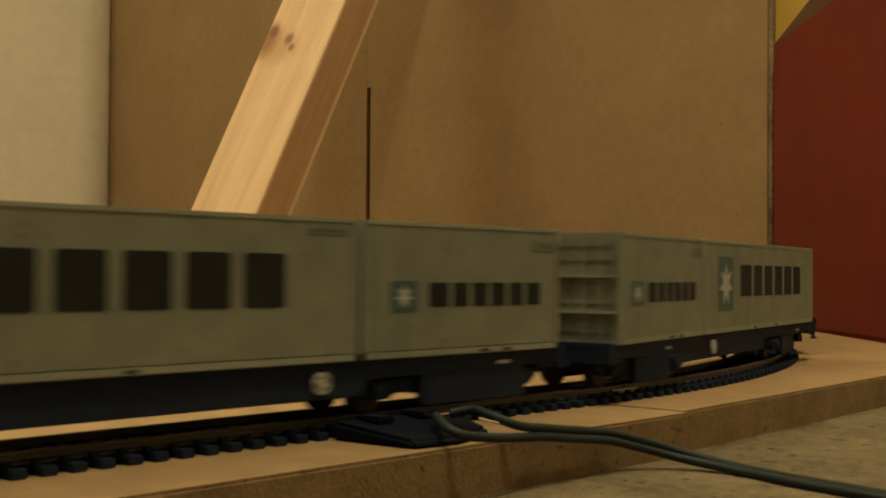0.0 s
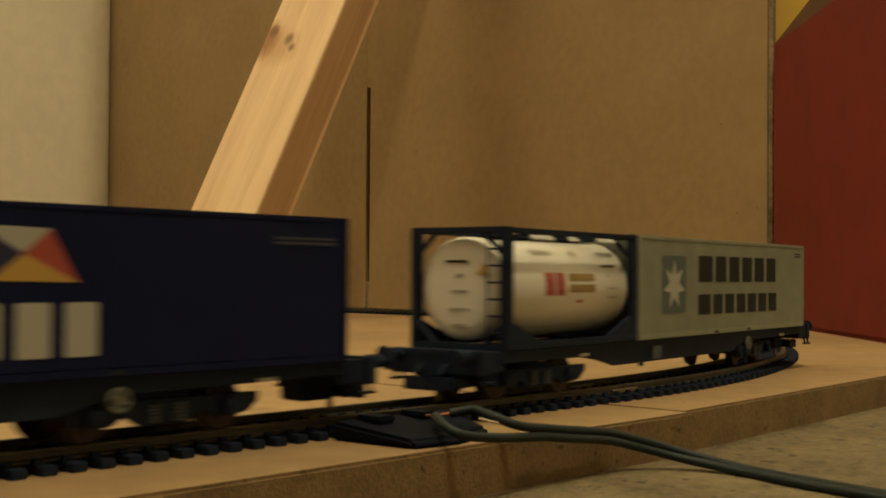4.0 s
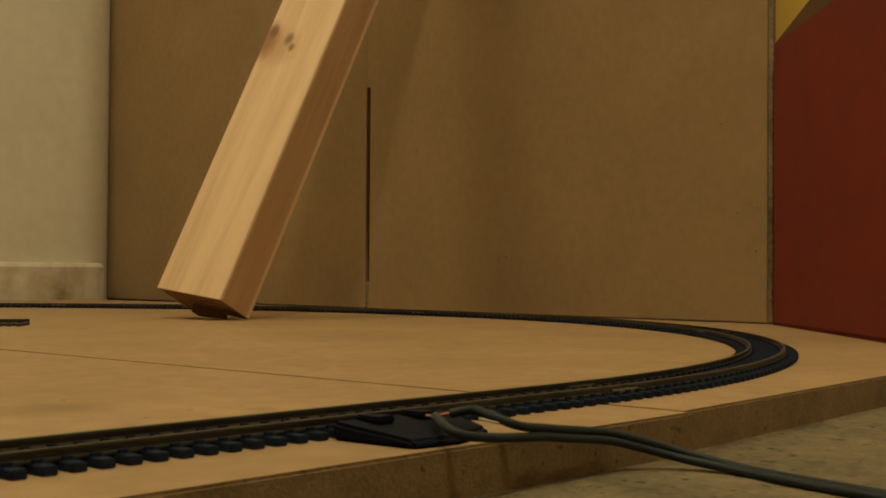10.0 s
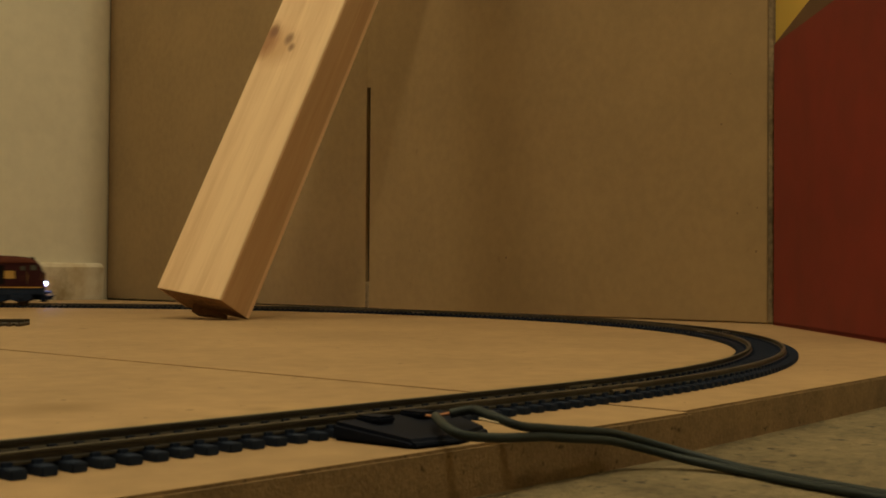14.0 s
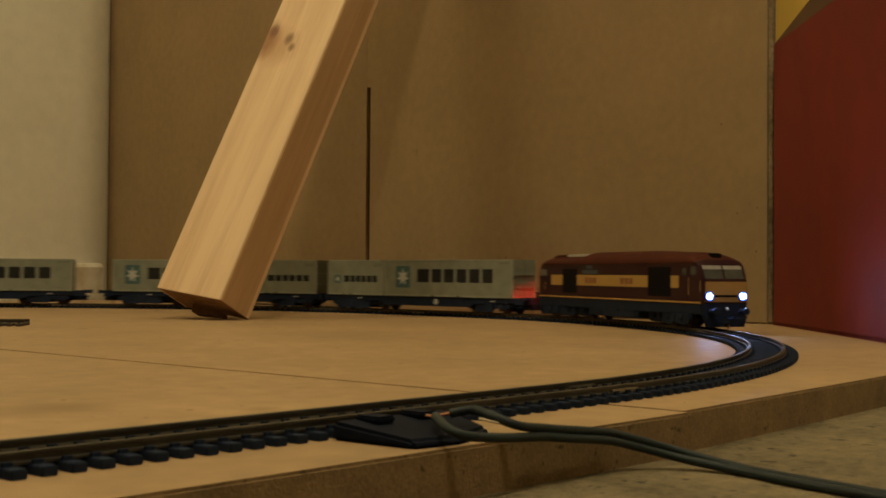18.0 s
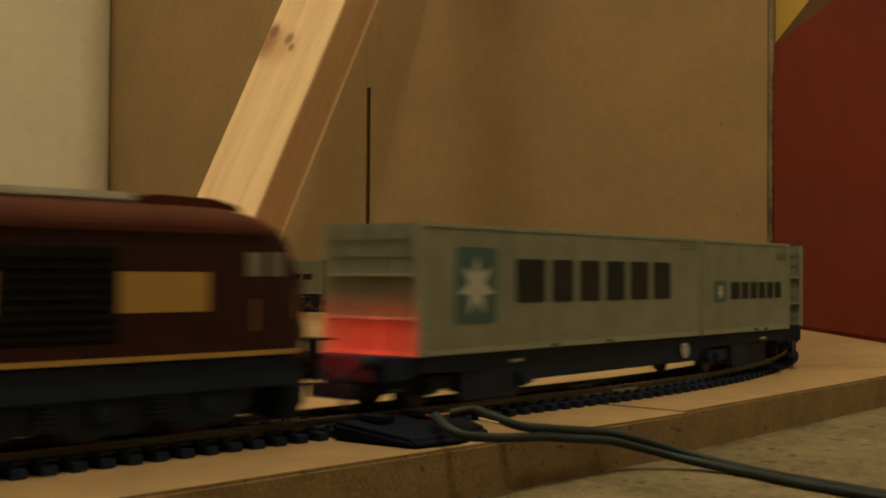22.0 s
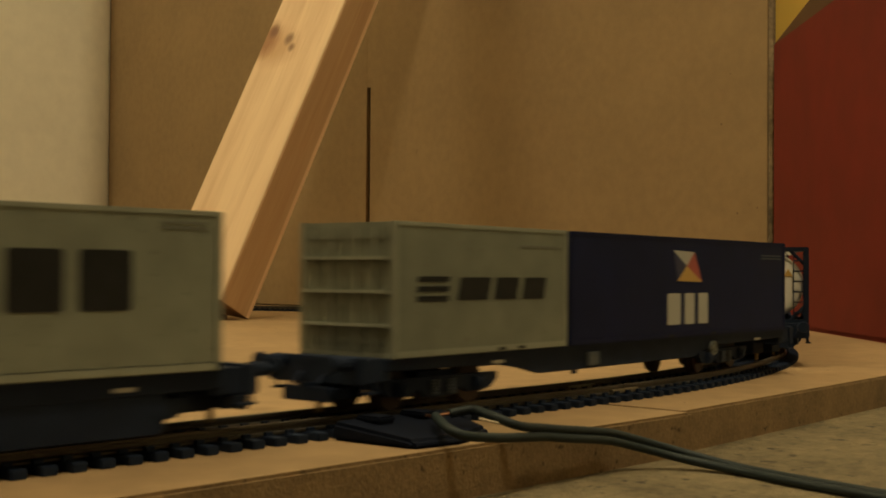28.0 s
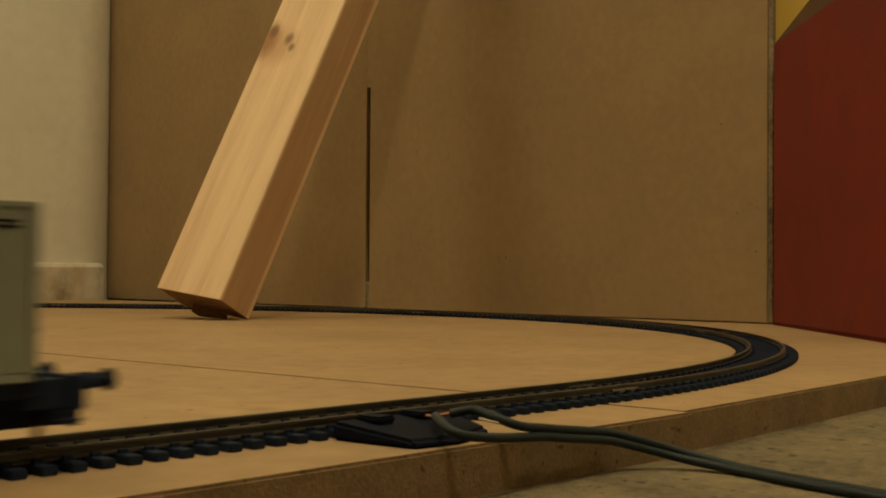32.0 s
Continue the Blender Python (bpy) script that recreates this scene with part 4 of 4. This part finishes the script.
        # printed patches, bent round the barrel
        for v0, v1, z0, z1, m in ((23.5, 29.0, 15.0, 21.6, M_REDPRINT), (29.8, 35.2, 15.0, 21.6, M_REDPRINT), (37.5, 53.5, 19.2, 21.4, M_BROWNPRINT), (37.5, 53.5, 15.8, 18.2, M_BROWNPRINT),
                                   (43, 46, 12.6, 13.6, M_REDPRINT), (60, 69, 23.4, 24.1, M_INK), (62, 64, 20.4, 21.2, M_SOFT), (62, 68, 16.6, 17.3, M_SOFT), (62, 68, 13.8, 14.5, M_SOFT)):
            bm = bmesh.new()
            k = 4
            rows = []
            for i in range(k + 1):
                z = z0 + (z1 - z0) * i / k
                y = math.sqrt(r * r - (z - zc) ** 2) + 0.08
                rows.append([bm.verts.new((s * (39.5 - v), s * y, z)) for v in (v0, v1)])
            for a, b in zip(rows, rows[1:]):
                bm.faces.new((a[0], a[1], b[1], b[0]))
            part("marking", bm, m, barrel)
    bm = bmesh.new()
    box(bm, -32, 32, -4.5, 4.5, H - 2.5, H - 1.6, 0.2)
    for x in (-18, 2, 20):
        tube(bm, (x, 0, H - 3.5), (x, 0, H - 0.3), 3.2, seg=16)
    part("walkway", bm, M_FRAME, ob)
    # pale colour on the tilted plates imitates steel reflecting the ceiling
    for x0, x1 in ((-33, -22), (-9, -4), (6, 18)):
        for s in (-1, 1):
            bm = bmesh.new()
            prism(bm, [(s * 11.9, H - 2.8), (s * 10.4, H - 1.6), (s * 10.0, H - 2.0), (s * 11.5, H - 3.2)], 0, x0, x1)
            part("cover_plate", bm, M_CREAM, ob, "cover plate painted pale for its ceiling reflection")
    return ob


# ---- locomotive: 266 mm body, front at +131 ----
def loco_bogie(parent, x):
    bm = bmesh.new()
    for s in (-1, 1):
        prof = [(-38, 9.5), (-38, 6.0), (-34, 2.6), (-22, 2.0), (-17, 3.6), (-11, 3.6), (-7, 2.0), (7, 2.0), (11, 3.6), (17, 3.6), (22, 2.0), (34, 2.6), (38, 6.0), (38, 9.5)]
        prism(bm, prof, 1, min(s * 12.5, s * 14.8), max(s * 12.5, s * 14.8))
    box(bm, -30, 30, -12, 12, 7, 10)
    b = part("bogie", bm, M_FRAME, parent)
    b.location.x = x * MM
    for s in (-1, 1):
        for e in (-26, 0, 26):
            bm = bmesh.new()
            box(bm, e - 3, e + 3, min(s * 14.8, s * 16), max(s * 14.8, s * 16), 4.2, 9.2, 0.5)
            tube(bm, (e, s * 15.8, 6.6), (e, s * 16.5, 6.6), 1.7, 1.4, seg=10)
            part("axle_box", bm, M_FRAME, b)
        for e in (-13, 13):
            bm = bmesh.new()
            for k in range(5):
                tube(bm, (e, s * 15.2, 4.8 + k), (e, s * 15.2, 5.4 + k), 1.7, seg=10)
            part("coil_spring", bm, M_FRAME, b)
    for e in (-26, 0, 26):
        wheelset(b, e, 6.9)
    return b


def loco_section(w, zt, n=10):
    """Half-outline from the sill up and over, as (y, z): straight side, then a rounded roof to zt."""
    side = min(43.4, zt - 0.8)
    pts = [(w, 16.7), (w, 24.0), (w, 33.0), (w - 0.15, side)]
    for i in range(1, n + 1):
        a = math.pi / 2 * i / n
        pts.append(((w - 0.15) * math.cos(a) ** 0.75, side + (zt - side) * math.sin(a)))
    full = pts + [(-y, z) for y, z in reversed(pts[:-1])]
    return full


def loco():
    lo = thing("locomotive", "maroon and gold diesel locomotive with lit headlights", "locomotive")
    # shell: nose upright to the waist, windscreen raked back, rounded roof
    stations = [(0.0, 15.6, 31.2), (1.2, 16.6, 32.2), (3.0, 17.1, 36.0), (6.2, 17.3, 42.4), (9.0, 17.4, 45.4), (14.0, 17.4, 48.2), (20, 17.4, 49.8), (28, 17.4, 50.5), (60, 17.4, 51.6), (90, 17.4, 52.5), (176, 17.4, 52.5),
                (181, 17.4, 51.6), (187, 17.4, 49.6), (240, 17.4, 49.6), (249, 17.4, 49.3), (254.5, 17.4, 48.2), (257.5, 17.4, 45.6), (259.8, 17.3, 42.4), (263.0, 17.1, 36.0), (264.8, 16.6, 32.2), (266, 15.6, 31.2)]
    bm = bmesh.new()
    rings = [[bm.verts.new((131 - u, y, z)) for y, z in loco_section(w, zt)] for u, w, zt in stations]
    m = len(rings[0])
    for a, b in zip(rings, rings[1:]):
        for k in range(m - 1):
            bm.faces.new((a[k], a[k + 1], b[k + 1], b[k]))
        bm.faces.new((a[m - 1], a[0], b[0], b[m - 1]))
    bm.faces.new(rings[0])
    bm.faces.new(rings[-1][::-1])
    body = part("body", bm, M_MAROON, lo)
    # roof skin
    bm = bmesh.new()
    rings = []
    for u, w, zt in stations[4:17]:
        sec = [(y * 1.006, z + 0.12) for y, z in loco_section(w, zt)[3:-3]]
        rings.append([bm.verts.new((131 - u, y, z)) for y, z in sec])
    for a, b in zip(rings, rings[1:]):
        for k in range(len(a) - 1):
            bm.faces.new((a[k], a[k + 1], b[k + 1], b[k]))
    part("roof", bm, M_ROOF, lo, "dull red ribbed roof")
    for u in range(30, 240, 15):
        zt = float(np.interp(u, [a for a, _, _ in stations], [c for _, _, c in stations]))
        bm = bmesh.new()
        sec = [(y * 1.012, z + 0.2) for y, z in loco_section(17.4, zt) if z > 43.8]
        A = [bm.verts.new((131 - u, y, z)) for y, z in sec]
        B = [bm.verts.new((131 - u - 0.6, y, z)) for y, z in sec]
        for k in range(len(sec) - 1):
            bm.faces.new((A[k], A[k + 1], B[k + 1], B[k]))
        part("roof_seam", bm, M_ROOF, lo)
    bm = bmesh.new()
    box(bm, 131 - 226, 131 - 188, -9, 9, 48.9, 51.2, 0.9)
    cover = part("roof_fan_cover", bm, M_FAN, lo, "pale grey roof fan cover")
    for k in range(14):
        bm = bmesh.new()
        box(bm, 131 - 225.0 + 2.6 * k, 131 - 223.8 + 2.6 * k, -7.5, 7.5, 51.1, 51.5)
        part("slat", bm, M_FAN, cover)
    bm = bmesh.new()
    prism(bm, [(131 - 227, 48.8), (131 - 227, 50.9), (131 - 231, 51.4), (131 - 246, 51.2), (131 - 253, 49.8), (131 - 254, 48.6)], 1, -8.5, 8.5)
    bmesh.ops.bevel(bm, geom=list(bm.edges), offset=0.4, segments=1, affect="EDGES")
    part("roof_cooler", bm, M_ROOF, lo, "dull brown-red roof cooler box")
    for u in (14, 252):
        bm = bmesh.new()
        box(bm, 131 - u - 3.0, 131 - u + 3.0, -4.0, 4.0, 45.5, 49.9 if u < 100 else 49.4, 0.9)
        part("horn_box", bm, M_GRILLE, lo, "black horn box")
    # noses, windscreens, lights
    for e in (1, -1):
        f = 131 if e > 0 else -135
        X = lambda d: f - e * d
        bm = bmesh.new()
        prism(bm, [(-15.4, 19.8), (15.4, 19.8), (15.4, 31.0), (-15.4, 31.0)], 0, min(X(-0.15), X(0.4)), max(X(-0.15), X(0.4)))
        part("nose_panel", bm, M_NOSE, lo, "yellow warning nose")
        for s in (-1, 1):
            bm = bmesh.new()
            prism(bm, [(X(0.3), 24.4), (X(3.5), 24.4), (X(3.5), 31.6), (X(0.3), 31.0)], 1, min(s * 15.7, s * 17.3), max(s * 15.7, s * 17.3))
            for v in bm.verts:
                if abs(v.co.x - X(0.3)) < 0.01:
                    v.co.y = math.copysign(abs(v.co.y) - 1.45, v.co.y)
            part("nose_cheek", bm, M_NOSE, lo)
        bm = bmesh.new()
        box(bm, min(X(-0.2), X(0.3)), max(X(-0.2), X(0.3)), -9.0, 9.0, 20.6, 22.4, 0.1)
        part("nose_grille", bm, M_GRILLE, lo)
        bm = bmesh.new()
        box(bm, min(X(-0.25), X(0.3)), max(X(-0.25), X(0.3)), -15.3, 15.3, 17.7, 19.6, 0.15)
        part("nose_skirt", bm, M_NOSE, lo)
        for s in (-1, 1):
            # raked glass with a pale header strip behind its top
            y0, y1 = (0.7, 14.6) if s > 0 else (-14.6, -0.7)
            for z0, z1, m, nm in ((32.8, 39.0, M_GLASS, "windscreen"), (39.1, 41.6, M_BLIND, "sun_blind")):
                bm = bmesh.new()
                d0, d1 = 1.2 + (z0 - 32.2) * 0.485 - 0.25, 1.2 + (z1 - 32.2) * 0.485 - 0.25
                vs = [bm.verts.new((X(d0), y0, z0)), bm.verts.new((X(d0), y1, z0)), bm.verts.new((X(d1), y1 * 0.985, z1)), bm.verts.new((X(d1), y0, z1))]
                ws = [bm.verts.new((v.co.x - e * 0.5, v.co.y, v.co.z)) for v in vs]
                bm.faces.new(vs)
                bm.faces.new(ws[::-1])
                for k in range(4):
                    bm.faces.new((vs[k], ws[k], ws[(k + 1) % 4], vs[(k + 1) % 4]))
                part(nm, bm, m, lo)
            bm = bmesh.new()
            tube(bm, (X(0.6), s * 12.6, 21.4), (X(-0.8), s * 12.6, 21.4), 3.3, 3.2, seg=20)
            lamp = part("lamp_cluster", bm, M_BLACK, lo)
            bm = bmesh.new()
            zl = 21.4 if e > 0 else 17.6
            tube(bm, (X(-0.8), s * 12.6, zl), (X(-1.1), s * 12.6, zl), 1.8, 1.6, seg=20)
            # unseen plates added round the tail lens to confine its red light
            if e < 0:
                baffle = bmesh.new()
                box(baffle, min(X(0.2), X(-9.0)), max(X(0.2), X(-9.0)), s * 12.6 - 4.2, s * 12.6 + 4.2, 19.2, 19.6, 0.1)
                box(baffle, min(X(0.2), X(-6.0)), max(X(0.2), X(-6.0)), s * 12.6 - 4.2, s * 12.6 + 4.2, 15.0, 15.4, 0.1)
                for y in (-4.2, 3.8):
                    box(baffle, min(X(0.2), X(-5.0)), max(X(0.2), X(-5.0)), s * 12.6 + y, s * 12.6 + y + 0.4, 15.2, 19.6)
                part("light_baffle", baffle, M_BLACK, lamp)
            part("headlight" if e > 0 else "tail_light", bm, M_HEAD if e > 0 else M_TAIL, lamp, "bright blue-white lens" if e > 0 else "glowing red lens")
        # glowing rings added round the lenses to imitate their blue glare
        if e > 0:
            for s in (-1, 1):
                bm = bmesh.new()
                n = 20
                A = [bm.verts.new((X(-0.95), s * 12.6 + 1.85 * math.cos(TAU * k / n), 21.4 + 1.85 * math.sin(TAU * k / n))) for k in range(n)]
                B = [bm.verts.new((X(-0.85), s * 12.6 + 2.9 * math.cos(TAU * k / n), 21.4 + 2.9 * math.sin(TAU * k / n))) for k in range(n)]
                for k in range(n):
                    bm.faces.new((A[k], A[(k + 1) % n], B[(k + 1) % n], B[k]))
                part("glare_ring", bm, M_HALO, lo, "blue glowing ring imitating the headlight's glare")
        buffers(lo, X(0.5), e, 11.6, 11.5)
        bm = bmesh.new()
        box(bm, min(X(0), X(6)), max(X(0), X(6)), -16, 16, 8.6, 17.4, 0.6)
        part("buffer_beam", bm, M_FRAME, lo)
        bm = bmesh.new()
        prism(bm, [(-15.5, 8.8), (15.5, 8.8), (13, 1.4), (-13, 1.4)], 0, min(X(-1.5), X(4)), max(X(-1.5), X(4)))
        part("obstacle_plough", bm, M_FRAME, lo)
        coupling(lo, X(8), e)
        bm = bmesh.new()
        tube(bm, (X(-0.2), 0.5, 13.8), (X(-1.6), 0.5, 12.6), 0.8, seg=10)
        part("coupling_hook", bm, M_DISC, lo, "small steel hook")
    # sides: +y is the outer side
    for s in (1, -1):
        def panel(name, u0, u1, z0, z1, m, label="", proud=0.12, deep=0.6):
            bm = bmesh.new()
            a, b = 131 - u1, 131 - u0
            y0, y1 = s * (17.4 - deep), s * (17.4 + proud)
            box(bm, a, b, min(y0, y1), max(y0, y1), z0, z1)
            return part(name, bm, m, lo, label)
        panel("gold_band", 30.5, 41, 26.5, 34.8, M_GOLD)
        g = panel("side_grille", 41, 73, 20.5, 40.6, M_GRILLE, "black slatted side grille", 0.05)
        for k in range(9):
            bm = bmesh.new()
            box(bm, 131 - 72, 131 - 42, min(s * 17.3, s * 17.75), max(s * 17.3, s * 17.75), 21.4 + 2.1 * k, 22.1 + 2.1 * k)
            part("slat", bm, M_GRILLE, g)
        panel("gold_band", 73.5, 189, 26.5, 34.8, M_GOLD)
        for u0, u1 in ((95, 115.5), (154, 174.5)):
            n = 3
            for k in range(n):
                w = (u1 - u0) / n
                panel("marking", u0 + k * w + 0.6, u0 + (k + 1) * w - 0.6, 28.4, 32.8, M_LOCOMARK, "", 0.2)
        g = panel("side_grille", 189, 216, 20.5, 39.6, M_GRILLE, "black slatted side grille", 0.05)
        for k in range(9):
            bm = bmesh.new()
            box(bm, 131 - 215, 131 - 190, min(s * 17.3, s * 17.75), max(s * 17.3, s * 17.75), 21.4 + 2.0 * k, 22.1 + 2.0 * k)
            part("slat", bm, M_GRILLE, g)
        panel("gold_band", 216, 238, 26.5, 34.8, M_GOLD)
        panel("louvre", 152.5, 179, 35.6, 38.6, M_LOUVRE, "blue-grey louvre panel", 0.1)
        panel("louvre", 161.5, 173, 39.6, 42.2, M_LOUVRE, "small blue-grey louvre panel", 0.1)
        panel("gutter", 12, 255, 43.0, 43.7, M_ROOF, "raised red rain gutter", 0.5)
        panel("sill_stripe", 3.2, 262.8, 16.6, 17.7, M_GOLD, "thin gold sill stripe", 0.14)
        panel("cab_window", 8.5, 14.5, 35.6, 41.0, M_GLASS, "dark cab side window")
        panel("cab_window", 248.4, 252.8, 34.0, 39.2, M_CABLIT, "pale cab side window")
        panel("cab_window", 255.0, 258.6, 34.0, 39.4, M_CABLIT, "pale cab side window")
        for u in (17.5, 250.5):
            panel("door_handrail", u, u + 0.35, 22, 29 if u > 100 else 33.5, M_GOLD, "thin handrail", 0.3, 0.1)
        panel("cab_door", 18.6, 26.5, 18.8, 40.8, M_MAROON, "maroon cab door", 0.22)
        panel("door_window", 20.4, 24.8, 35.4, 40.0, M_GLASS, "", 0.3)
    # underframe
    bm = bmesh.new()
    box(bm, -132, 128, -16.6, 16.6, 9.2, 16.5, 0.5)
    part("underframe", bm, M_FRAME, lo)
    bm = bmesh.new()
    box(bm, -40, 40, -15.8, 15.8, 3.8, 10, 0.8)
    for k in (-26, 0, 26):
        box(bm, k - 9, k + 9, -16.2, 16.2, 4.4, 9.6, 0.5)
    part("fuel_tank", bm, M_FRAME, lo)
    MOVERS.append((lo, 0.0, 131, 48, 214, 0, 0))
    for d in (48, 214):
        BOGIES.append((loco_bogie(lo, 131 - d), 0.0, 131, 48, 214, d))


def build_wagons():
    for key in OFFS:
        w = wagon(key[0] == "C", {"C1": -1, "C2": 1, "C3": -1, "C4": 1}.get(key, 0))
        MOVERS.append((w, OFFS[key], 120, 30, 210, 0, 0))
        sets = ((30, 40, (-14, 8)), (197, 56, (-29, 14))) if key[0] == "C" else ((24, 30, None), (190, 34, None))
        for d, base, plate in sets:
            BOGIES.append((wagon_bogie(w, 120 - d, base, 5.6, plate), OFFS[key], 120, 30, 210, d))


loco()
build_wagons()
build_containers()


def motions():
    times = [i * 0.2 for i in range(161)]
    for ob, off, mid, lo, hi, x, z in MOVERS:
        walk(ob, [(t, body_pose(travel(t) + off, mid, lo, hi) @ pose(x * MM, 0, z * MM)) for t in times])
    for ob, off, mid, lo, hi, d in BOGIES:
        rows = []
        for t in times:
            s = travel(t) + off
            turn = body_pose(s, mid, lo, hi).to_euler().z
            ax, ay, _ = rail_point(s + d - 12)
            bx, by, _ = rail_point(s + d + 12)
            own = math.atan2(ay - by, ax - bx) - turn
            own = (own + math.pi) % TAU - math.pi
            rows.append((t, pose((mid - d) * MM, 0, 0, 0, 0, math.degrees(own))))
        walk(ob, rows)
    # each axle rolls by what the train has travelled
    ticks = [i / 30 for i in range(961)]
    gone = [travel(0.0) - travel(t) for t in ticks]
    for ob, (x, y, z), r in WHEELS:
        walk(ob, [(t, pose(x * MM, y * MM, z * MM, 0, math.degrees(g / r), 0)) for t, g in zip(ticks, gone)])


motions()
